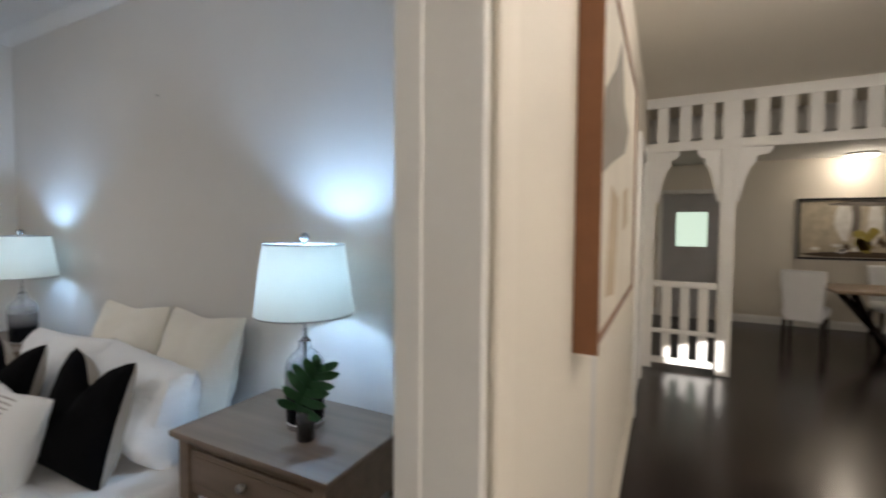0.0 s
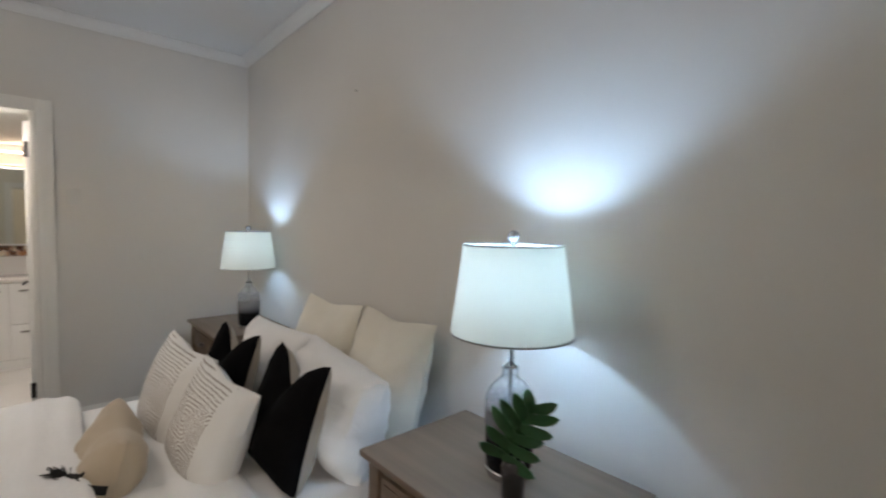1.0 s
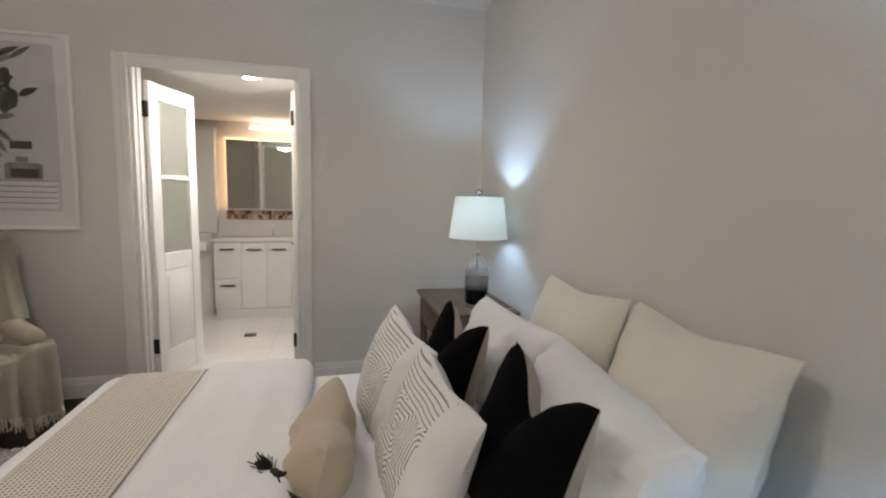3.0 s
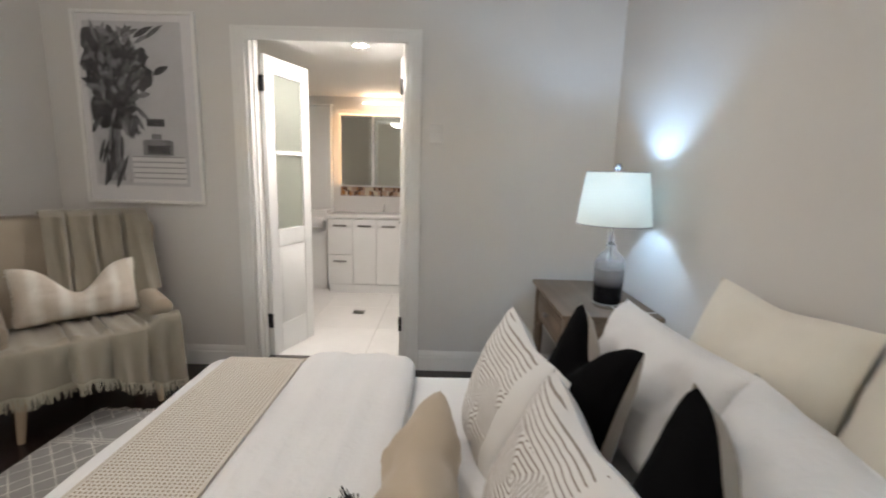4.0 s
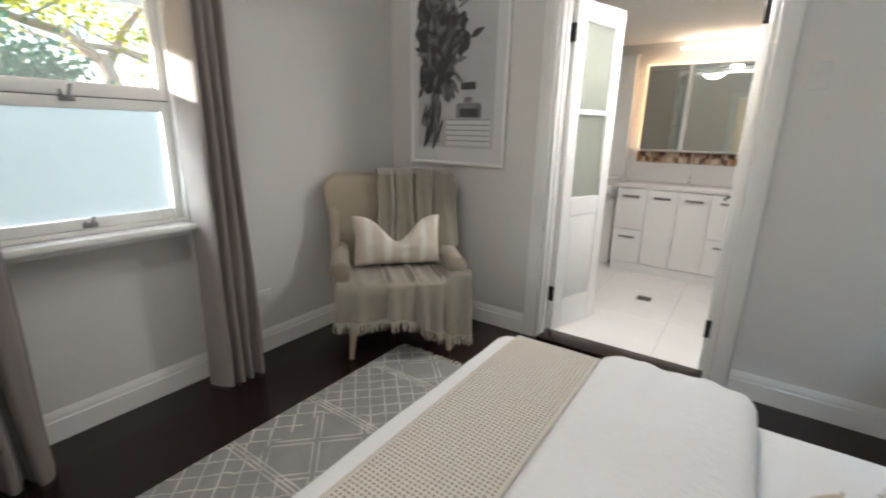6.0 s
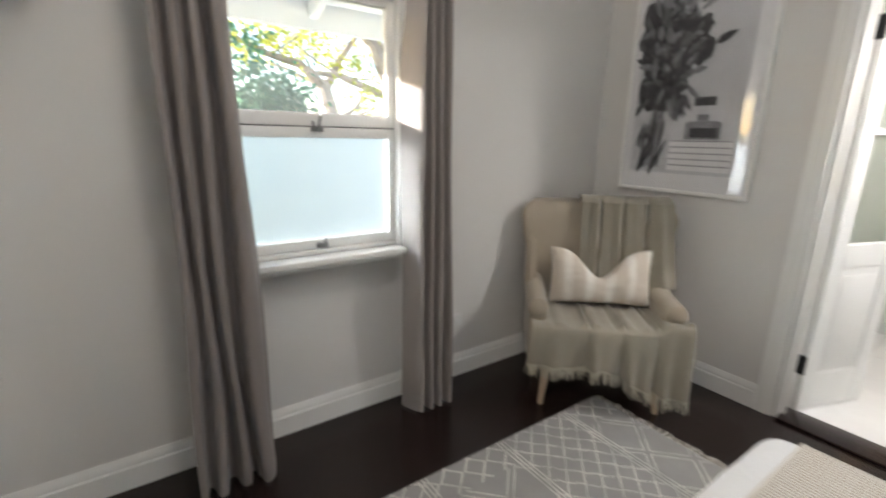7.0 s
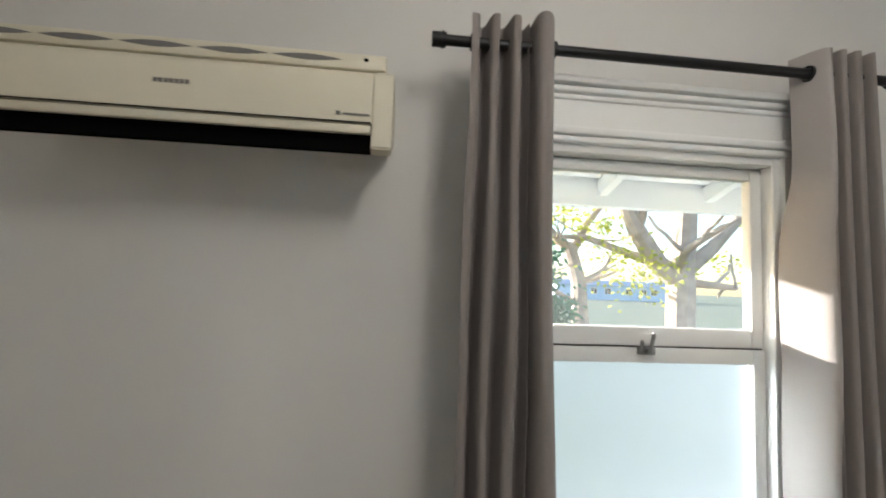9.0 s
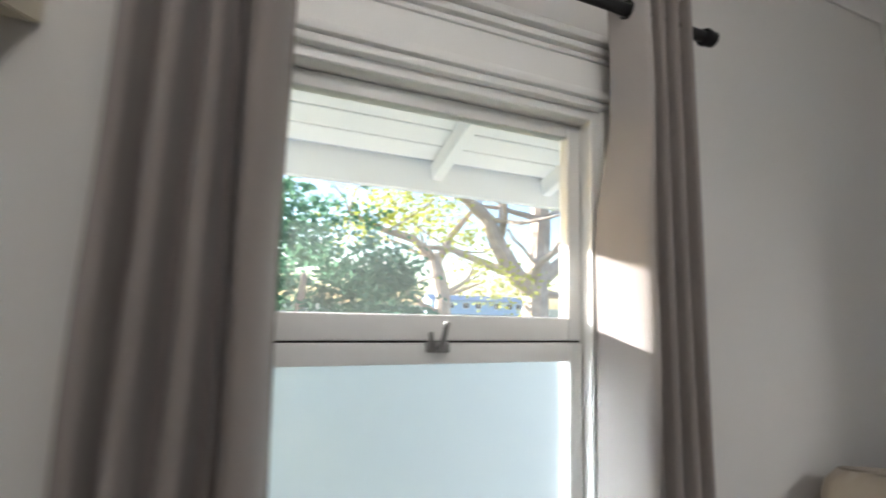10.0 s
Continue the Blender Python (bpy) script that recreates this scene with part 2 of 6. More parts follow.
def maze_cloth():
    """White cotton with grey-brown stitched lines in nested corners."""
    m = mat("maze_cloth", (0.78, 0.77, 0.75), 0.9)
    a = Maths(m)
    wob = a.do("MULTIPLY_ADD", a.noise(9, 2), 0.012, -0.006)
    x, z = a.do("ADD", a.x, wob), a.do("ADD", a.z, wob)
    # rows of nested rings with cut corners, shifted half a ring from row to row
    row = a.do("FLOOR", a.do("DIVIDE", z, 0.15))
    u = a.do("PINGPONG", a.do("ADD", a.do("ADD", x, 5.06), a.do("MULTIPLY", a.do("MODULO", row, 2.0), 0.085)), 0.085)
    v = a.do("ABSOLUTE", a.do("SUBTRACT", a.do("MODULO", z, 0.15), 0.075))
    slant = a.do("MULTIPLY", a.do("ADD", u, v), 0.63)
    rings = a.do("MAXIMUM", a.do("MAXIMUM", a.do("MULTIPLY", u, 1.25), v), slant)
    # flat stripes, bent upwards towards the sides, near the top
    stripes = a.do("MULTIPLY", a.do("SUBTRACT", z, a.do("MULTIPLY", a.do("ABSOLUTE", x), 0.08)), 0.95)
    pick = a.do("GREATER_THAN", z, a.do("MULTIPLY_ADD", a.do("ABSOLUTE", x), 0.15, 0.295))
    d = a.do("ADD", a.do("MULTIPLY", pick, stripes), a.do("MULTIPLY", a.do("SUBTRACT", 1.0, pick), rings))
    line = a.do("LESS_THAN", a.do("PINGPONG", d, 0.0066), a.do("SUBTRACT", 0.0023, a.do("MULTIPLY", pick, 0.0006)))
    inside = a.do("LESS_THAN", a.do("ABSOLUTE", a.do("ADD", a.x, 0.06)), 0.16)
    front = a.do("LESS_THAN", a.y, -0.014)
    line = a.do("MULTIPLY", a.do("MULTIPLY", line, inside), front)
    n = a.noise(60, 2)
    a.colour(a.mix(line, (0.76, 0.75, 0.73), a.mix(n, (0.22, 0.185, 0.155), (0.40, 0.35, 0.31))))
    a.relief(a.do("ADD", line, a.do("MULTIPLY", a.noise(350, 2), 0.3)), 0.5, 0.003)
    return m


def stripe_cloth():
    m = mat("stripe_cloth", (0.75, 0.70, 0.62), 0.95)
    a = Maths(m)
    s = a.do("PINGPONG", a.do("ADD", a.x, a.do("MULTIPLY", a.noise(9, 2), 0.03)), 0.055)
    f = a.do("MULTIPLY", a.do("SUBTRACT", s, 0.022), 40.0)
    f = a.do("MINIMUM", a.do("MAXIMUM", f, 0.0), 1.0)
    a.colour(a.mix(f, (0.63, 0.56, 0.475), (0.78, 0.74, 0.67)))
    a.relief(a.noise(160, 3), 0.7, 0.005)
    return m


def fade_glass():
    """Lamp glass, smoky black at the foot and clear at the neck."""
    m = mat("fade_glass", (0.9, 0.92, 0.95), 0.04, bump=0.0, trans=1.0, ior=1.2)
    a = Maths(m)
    f = a.do("MINIMUM", a.do("MAXIMUM", a.do("MULTIPLY", a.do("SUBTRACT", a.z, 0.105), 7.0), 0.0), 1.0)
    a.colour(a.mix(f, (0.012, 0.013, 0.016), (0.93, 0.95, 0.98)))
    back = a.t.nodes.new("ShaderNodeMapRange")
    a.t.links.new(f, back.inputs[0])
    back.inputs[3].default_value, back.inputs[4].default_value = 0.25, 0.96
    a.t.links.new(back.outputs[0], a.b.inputs["Transmission Weight"])
    return m


def veiled_pane():
    """Window glass with a translucent veil mixed in to imitate glare haze."""
    m = mat("veiled_pane", (0.95, 0.97, 0.98), 0.02, 0.0, bump=0.0, trans=1.0, ior=1.02)
    a = Maths(m)
    tr = a.t.nodes.new("ShaderNodeBsdfTranslucent")
    tr.inputs[0].default_value = (0.85, 0.88, 0.9, 1)
    n = a.t.nodes.new("ShaderNodeTexNoise")
    n.inputs["Scale"].default_value, n.inputs["Detail"].default_value = 3.0, 5
    a.t.links.new(a.vec, n.inputs["Vector"])
    r = a.t.nodes.new("ShaderNodeMapRange")
    a.t.links.new(n.outputs[0], r.inputs[0])
    r.inputs[1].default_value, r.inputs[2].default_value, r.inputs[3].default_value, r.inputs[4].default_value = 0.3, 0.75, 0.014, 0.028
    mx = a.t.nodes.new("ShaderNodeMixShader")
    a.t.links.new(r.outputs[0], mx.inputs[0])
    a.t.links.new(a.b.outputs[0], mx.inputs[1])
    a.t.links.new(tr.outputs[0], mx.inputs[2])
    a.t.links.new(mx.outputs[0], a.t.nodes["Material Output"].inputs[0])
    return m


veiled_glass = veiled_pane()


def creased_cotton():
    """White cotton with soft creases at two sizes."""
    m = mat("creased_cotton", (0.78, 0.78, 0.775), 0.85, 0.03, 5, 400, 0.15, sheen=0.3)
    a = Maths(m)
    wide, small = a.noise(5.0, 3, (1.0, 2.2, 1.6)), a.noise(19.0, 3, (1.6, 1.0, 1.2))
    ridge = a.do("ABSOLUTE", a.do("SUBTRACT", small, 0.5))
    h = a.do("ADD", a.do("MULTIPLY", wide, 1.4), a.do("MULTIPLY", ridge, 0.7))
    a.relief(a.do("ADD", h, a.do("MULTIPLY", a.noise(380, 2), 0.04)), 0.55, 0.011)
    return m


cotton = creased_cotton()
lining_mat = mat("curtain_lining", (0.35, 0.32, 0.30), 0.9, 0.05, 6, 400, 0.2)
hem_mat = mat("runner_hem", (0.60, 0.56, 0.49), 0.9, 0.06, 20, 300, 0.3)
curtain_mat, shade_mat, rug_mat, runner_mat = curtain_cloth(), shade_cloth(), rug_wool(), runner_weave()
maze_mat, stripe_mat, lamp_glass = maze_cloth(), stripe_cloth(), fade_glass()


# ---- mesh helpers ----
def box(bm, lo, hi, bevel=0.0, segs=2):
    b = bmesh.new()
    bmesh.ops.create_cube(b, size=1)
    for v in b.verts:
        v.co = Vector([lo[i] + (v.co[i] + 0.5) * (hi[i] - lo[i]) for i in range(3)])
    if bevel:
        bmesh.ops.bevel(b, geom=b.edges[:], offset=bevel, segments=segs, profile=0.5, affect="EDGES")
    join(bm, b)
    return bm


def join(bm, b, m=None):
    if m:
        b.transform(m)
    me = bpy.data.meshes.new("t")
    b.to_mesh(me)
    b.free()
    bm.from_mesh(me)
    bpy.data.meshes.remove(me)


def tube(bm, a, b, r, segs=12, r2=None):
    a, b = Vector(a), Vector(b)
    c = bmesh.new()
    bmesh.ops.create_cone(c, cap_ends=True, segments=segs, radius1=r, radius2=r if r2 is None else r2, depth=(b - a).length)
    join(bm, c, Matrix.Translation((a + b) / 2) @ (b - a).to_track_quat("Z", "Y").to_matrix().to_4x4())
    return bm


def lathe(bm, profile, segs=40, at=(0, 0, 0)):
    rings = []
    for r, z in profile:
        rings.append([bm.verts.new((at[0] + r * math.cos(k * math.tau / segs), at[1] + r * math.sin(k * math.tau / segs), at[2] + z)) for k in range(segs)])
    for p, q in zip(rings, rings[1:]):
        for k in range(segs):
            bm.faces.new((p[k], p[(k + 1) % segs], q[(k + 1) % segs], q[k]))
    return bm


def sheet(bm, fn, nu, nv, closed_u=False):
    """A grid of points fn(u, v), u and v from 0 to 1."""
    g = [[bm.verts.new(fn(i / nu, j / nv)) for j in range(nv + 1)] for i in range(nu + (0 if closed_u else 1))]
    n = len(g)
    for i in range(nu):
        for j in range(nv):
            bm.faces.new((g[i][j], g[(i + 1) % n][j], g[(i + 1) % n][j + 1], g[i][j + 1]))
    return bm


def thicken(bm, t):
    bmesh.ops.recalc_face_normals(bm, faces=bm.faces[:])
    bmesh.ops.solidify(bm, geom=bm.faces[:], thickness=t)
    return bm


def prism(bm, pts, axis, lo, hi):
    """An outline of 2D points drawn out along an axis."""
    def at(p, h):
        return {"x": (h, p[0], p[1]), "y": (p[0], h, p[1]), "z": (p[0], p[1], h)}[axis]
    a, b = [bm.verts.new(at(p, lo)) for p in pts], [bm.verts.new(at(p, hi)) for p in pts]
    n = len(pts)
    for k in range(n):
        bm.faces.new((a[k], a[(k + 1) % n], b[(k + 1) % n], b[k]))
    bm.faces.new(a)
    bm.faces.new(b)
    bmesh.ops.recalc_face_normals(bm, faces=bm.faces[:])
    return bm


def part(name, bm, material, parent=None, label="", smooth=True):
    me = bpy.data.meshes.new(name)
    bmesh.ops.recalc_face_normals(bm, faces=bm.faces[:])
    bm.to_mesh(me)
    bm.free()
    me.materials.append(material)
    if smooth:
        me.shade_smooth()
        me.set_sharp_from_angle(angle=radians(38))
    ob = new(name, me)
    ob.parent = parent
    if label:
        tagged(ob, label)
    return ob


def thing(name, at, label, category, group="", turn=0.0, tilt=0.0):
    ob = new(name)
    ob.empty_display_size = 0.05
    ob.matrix_world = pose(*at, tilt, 0, turn)
    return tagged(ob, label, category, group)


def single(name, bm, material, label, category="", group="", kind="", at=None):
    ob = part(name, bm, material)
    if at is not None:
        ob.matrix_world = at
    return tagged(ob, label, category, group, kind)


def B(*boxes, bevel=0.0, segs=2):
    bm = bmesh.new()
    for lo, hi in boxes:
        box(bm, lo, hi, bevel, segs)
    return bm


# ---- the bedroom's shell ----
WX, EX, HX, NY, SY, CZ = -4.26, -0.43, -0.30, 1.345, -2.15, 2.72
WY = -2.06   # inner face of the window frame, proud of the thin wall
DL, DR, DH = -0.93, 0.06, 2.07       # bathroom doorway
JS, JN, JH = -0.42, 0.42, 2.05       # hall doorway
WL, WR, WB, WT = -2.735, -1.955, 0.86, 1.95   # window opening


def setting(name, bm, material, label):
    return single(name, bm, material, label, kind="structure")


setting("floor", B(((-4.39, -2.29, -0.1), (-0.30, 1.48, 0.0))), dark_floor, "dark-stained polished timber floorboards of the bedroom")
setting("ceiling", B(((-4.39, -2.29, CZ), (-0.30, 1.48, CZ + 0.1))), ceiling_paint, "white painted bedroom ceiling")
setting("wall_north", B(((-4.39, NY, 0), (-0.30, NY + 0.13, CZ))), wall_paint, "warm grey painted bedroom wall behind the bed")
setting("wall_west", B(((-4.39, -2.29, 0), (WX, DL, CZ)), ((-4.39, DR, 0), (WX, NY, CZ)), ((-4.39, DL, DH + 0.06), (WX, DR, CZ))), wall_paint, "warm grey painted wall with the bathroom doorway")
setting("wall_south", B(((WX, SY - 0.05, 0), (WL - 0.10, SY, CZ)), ((WR + 0.10, SY - 0.05, 0), (HX, SY, CZ)), ((WL - 0.10, SY - 0.05, 0), (WR + 0.10, SY, WB)), ((WL - 0.10, SY - 0.05, WT), (WR + 0.10, SY, CZ))), wall_paint, "warm grey painted outer wall with the sash window")
setting("wall_east", B(((EX, SY, 0), (HX, JS, CZ)), ((EX, JN, 0), (HX, NY, CZ)), ((EX, JS, JH), (HX, JN, CZ))), hall_paint, "cream painted wall between bedroom and hall, with a doorway")


def cornice(name, a, b, inward):
    bm = bmesh.new()
    pts = [(0, 0), (0.06, 0), (0.06, -0.006), (0.045, -0.012), (0.026, -0.026), (0.012, -0.048), (0.006, -0.062), (0, -0.062)]
    a, b, inward = Vector(a), Vector(b), Vector(inward)
    r0 = [bm.verts.new(a + inward * p + Vector((0, 0, q))) for p, q in pts]
    r1 = [bm.verts.new(b + inward * p + Vector((0, 0, q))) for p, q in pts]
    for k in range(len(pts)):
        j = (k + 1) % len(pts)
        bm.faces.new((r0[k], r0[j], r1[j], r1[k]))
    setting(name, bm, ceiling_paint, "white moulded cornice under the ceiling")


Z = CZ - 0.002
cornice("trim_north", (WX, NY - 0.002, Z), (EX, NY - 0.002, Z), (0, -1, 0))
cornice("trim_west", (WX + 0.002, SY, Z), (WX + 0.002, NY, Z), (1, 0, 0))
cornice("trim_south", (WX, SY + 0.002, Z), (EX, SY + 0.002, Z), (0, 1, 0))
cornice("trim_east", (EX - 0.002, SY, Z), (EX - 0.002, NY, Z), (-1, 0, 0))


def baseboard(name, a, b, inward, material=trim_paint, h=0.135):
    bm = bmesh.new()
    pts = [(0.002, 0.0), (0.019, 0.0), (0.019, h * 0.68), (0.014, h * 0.72), (0.016, h * 0.80), (0.009, h * 0.92), (0.006, h), (0.002, h)]
    a, b, inward = Vector(a), Vector(b), Vector(inward)
    r0 = [bm.verts.new(a + inward * p + Vector((0, 0, q + 0.001))) for p, q in pts]
    r1 = [bm.verts.new(b + inward * p + Vector((0, 0, q + 0.001))) for p, q in pts]
    for k in range(len(pts)):
        j = (k + 1) % len(pts)
        bm.faces.new((r0[k], r0[j], r1[j], r1[k]))
    bm.faces.new(r0)
    bm.faces.new(r1)
    setting(name, bm, material, "white moulded skirting board")


baseboard("baseboard_north", (WX, NY, 0), (EX, NY, 0), (0, -1, 0))
baseboard("baseboard_south", (WX, SY, 0), (EX, SY, 0), (0, 1, 0))
baseboard("baseboard_west_a", (WX, SY, 0), (WX, DL - 0.085, 0), (1, 0, 0))
baseboard("baseboard_west_b", (WX, DR + 0.085, 0), (WX, NY, 0), (1, 0, 0))
baseboard("baseboard_east", (EX, JN + 0.09, 0), (EX, NY, 0), (-1, 0, 0))


def architrave(bm, axis, face, out, lo, hi, top, w=0.08, foot=0.0):
    """Moulded casing round an opening; axis: the wall's normal; out: +1 or -1."""
    def slab(a0, a1, z0, z1, d0, d1):
        p, q = sorted((face + out * d0, face + out * d1))
        if axis == "x":
            box(bm, (p, a0, z0), (q, a1, z1), 0.003, 1)
        else:
            box(bm, (a0, p, z0), (a1, q, z1), 0.003, 1)
    for a0, a1, s in ((lo - w, lo, 1), (hi, hi + w, -1)):
        slab(a0, a1, foot, top + w, 0.001, 0.016)
        edge = (a0, a0 + 0.022) if s > 0 else (a1 - 0.022, a1)
        slab(edge[0], edge[1], foot, top + w, 0.0165, 0.021)
        slab(a0 + 0.03, a1 - 0.03, foot, top + w * 0.4, 0.0165, 0.0185)
    slab(lo, hi, top, top + w, 0.001, 0.0155)
    slab(lo, hi, top + w - 0.022, top + w, 0.0165, 0.0205)
    return bm


setting("trim_bathroom_door", architrave(bmesh.new(), "x", WX, 1, DL, DR, DH), trim_paint, "white moulded door casing round the bathroom doorway")
setting("trim_hall_door_in", architrave(bmesh.new(), "x", EX, -1, JS, JN, JH), trim_paint, "white moulded door casing on the bedroom side")
setting("trim_hall_door_out", B(((HX + 0.001, JN, 0), (HX + 0.014, JN + 0.075, JH + 0.075)), ((HX + 0.001, JS - 0.075, 0), (HX + 0.014, JS, JH + 0.075)), ((HX + 0.001, JS, JH), (HX + 0.0135, JN, JH + 0.075)), bevel=0.005), hall_paint, "cream flat door casing on the hall side")
def jamb(name, x0, x1, lo, hi, top, stop, label, proud=0.0115):
    """Lining of a doorway: a head with two sides and two stop beads under it."""
    j = setting(name, B(((x0, lo + 0.022, top - 0.022), (x1, hi - 0.022, top - 0.002)), bevel=0.002, segs=1), trim_paint, label)
    for p, q in ((lo + 0.002, lo + 0.022), (hi - 0.022, hi - 0.002)):
        part("jamb_side", B(((x0, p, 0), (x1, q, top)), bevel=0.002, segs=1), trim_paint, j)
    for p, q in ((lo + 0.0225, lo + 0.0225 + proud), (hi - 0.0225 - proud, hi - 0.0225)):
        part("stop_bead", B(((stop[0], p, 0), (stop[1], q, top - 0.022)), bevel=0.002, segs=1), trim_paint, j)


jamb("door_jamb_hall", EX - 0.001, HX + 0.001, JS, JN, JH, (EX + 0.003, EX + 0.046), "cream painted door jamb with a thin stop bead", 0.0045)
jamb("door_jamb_bathroom", -4.392, WX + 0.0008, DL, DR, DH + 0.06, (-4.33, -4.30), "white painted door jamb of the bathroom")
setting("threshold", B(((-4.40, DL + 0.02, 0.0005), (WX + 0.03, DR - 0.02, 0.016)), bevel=0.006), dark_floor, "dark timber threshold of the bathroom doorway")


# ---- bedroom window ----
def sash_window():
    w = setting("window_1", B(((WL, SY + 0.005, WB), (WL + 0.03, WY + 0.004, WT)), ((WR - 0.03, SY + 0.005, WB), (WR, WY + 0.004, WT)),
                              ((WL + 0.03, SY - 0.05, WT - 0.03), (WR - 0.03, WY + 0.004, WT)), ((WL + 0.03, SY - 0.05, WB), (WR - 0.03, WY - 0.02, WB + 0.02)), bevel=0.003, segs=1),
                trim_paint, "white painted timber sash window with a frosted lower pane")
    l, r, g = WL + 0.031, WR - 0.031, WY - 0.035
    mid = 1.393

    def sash(name, z0, z1, y, st=0.036, lower=0.06, upper=0.045):
        s = part(name, B(((l, y - 0.035, z0), (l + st, y, z1)), ((r - st, y - 0.035, z0), (r, y, z1)),
                         ((l + st, y - 0.034, z0), (r - st, y - 0.001, z0 + lower)), ((l + st, y - 0.034, z1 - upper), (r - st, y - 0.001, z1)), bevel=0.004), trim_paint, w)
        return s
    up = sash("upper_sash", mid + 0.002, WT - 0.032, g, lower=0.052, upper=0.034)
    low = sash("lower_sash", WB + 0.022, mid - 0.002, g + 0.006, lower=0.042, upper=0.042)
    part("joint", B(((l + 0.002, g - 0.012, mid - 0.0019), (r - 0.002, g - 0.004, mid + 0.0019))), dark_void, w, "thin dark gap between the sashes")
    p = part("clear_pane", B(((l + 0.032, g - 0.02, mid + 0.045), (r - 0.032, g - 0.016, WT - 0.058))), veiled_glass, up)
    p.visible_shadow = False
    q = part("frosted_pane", B(((l + 0.032, g - 0.016, WB + 0.06), (r - 0.032, g - 0.012, mid - 0.04))), frosted_glass, low, "frosted white glass pane")
    # moulded casing, head board and sill
    bm = bmesh.new()
    for a, b in ((WL - 0.055, WL + 0.006), (WR - 0.006, WR + 0.055)):
        box(bm, (a, SY + 0.001, WB), (b, WY + 0.02, WT + 0.045), 0.004)
    box(bm, (WL - 0.055, SY + 0.001, WT - 0.006), (WR + 0.055, WY + 0.024, WT + 0.012), 0.005)
    box(bm, (WL - 0.055, SY + 0.001, WT + 0.014), (WR + 0.055, WY + 0.032, WT + 0.036), 0.006)
    part("casing", bm, trim_paint, w)
    bm = B(((WL - 0.06, SY + 0.001, WT + 0.115), (WR + 0.06, WY + 0.018, WT + 0.130)), ((WL - 0.07, SY + 0.001, WT + 0.132), (WR + 0.07, WY + 0.028, WT + 0.150)), ((WL - 0.08, SY + 0.001, WT + 0.152), (WR + 0.08, WY + 0.042, WT + 0.172)), bevel=0.005)
    # Hidden filler boards, added to block light through the widened wall opening.
    part("light_stop", B(((WR + 0.0005, SY - 0.004, WB + 0.0005), (WR + 0.0995, SY + 0.0005, WT - 0.0005)), ((WL - 0.0995, SY - 0.004, WB + 0.0005), (WL - 0.0005, SY + 0.0005, WT - 0.0005))), trim_paint, w)
    part("head_moulding", bm, trim_paint, w)
    part("head_board", B(((WL - 0.055, SY + 0.001, WT + 0.037), (WR + 0.055, WY + 0.012, WT + 0.114))), trim_paint, w)
    part("window_sill", B(((WL - 0.07, WY - 0.03, WB - 0.03), (WR + 0.07, WY + 0.06, WB - 0.001)), ((WL - 0.06, SY + 0.001, WB - 0.055), (WR + 0.06, WY + 0.028, WB - 0.031)), bevel=0.006), trim_paint, w)
    for z, tall in ((mid - 0.02, 0.05), (WB + 0.026, 0.035)):
        f = tagged(part("latch", B(((-2.365, g + 0.006, z), (-2.315, g + 0.018, z + 0.022)), bevel=0.003), dark_steel, w), "small worn metal sash latch")
        bm = tube(bmesh.new(), (-2.34, g + 0.02, z + 0.012), (-2.34, g + 0.036, z + 0.012), 0.008)
        tube(bm, (-2.34, g + 0.032, z + 0.01), (-2.35, g + 0.036, z + 0.012 + tall), 0.0055)
        tube(bm, (-2.325, g + 0.02, z + 0.012), (-2.318, g + 0.03, z + tall * 0.8), 0.005)
        part("lever", bm, dark_steel, f)


sash_window()

# ---- outdoors ----
lawn = mat("lawn", (0.10, 0.125, 0.085), 0.95, 0.3, 0.6, 30, 0.5)


def leafy(name, colour, through):
    m = mat(name, colour, 0.6, 0.4, 2.0, 40, 0.2)
    a = Maths(m)
    tr = a.t.nodes.new("ShaderNodeBsdfTranslucent")
    tr.inputs[0].default_value = (*through, 1)
    mx = a.t.nodes.new("ShaderNodeMixShader")
    mx.inputs[0].default_value = 0.5
    a.t.links.new(a.b.outputs[0], mx.inputs[1])
    a.t.links.new(tr.outputs[0], mx.inputs[2])
    a.t.links.new(mx.outputs[0], a.t.nodes["Material Output"].inputs[0])
    return m


leaf_green = leafy("leaf_green", (0.11, 0.19, 0.14), (0.17, 0.34, 0.20))
leaf_lime = leafy("leaf_lime", (0.38, 0.40, 0.08), (0.68, 0.68, 0.12))
bark = mat("bark", (0.46, 0.37, 0.31), 0.9, 0.3, 5, 40, 0.8)
blue_boards = mat("blue_boards", (0.42, 0.56, 0.72), 0.7, 0.1, 2, 40, 0.1)
roof_sheet = mat("roof_sheet", (0.30, 0.38, 0.50), 0.5, 0.1)
eave_paint = mat("eave_paint", (0.74, 0.78, 0.81), 0.7, 0.03)
single("ground", B(((-300, -300, -0.75), (300, 300, -0.55))), lawn, "green lawn round the house", kind="structure")


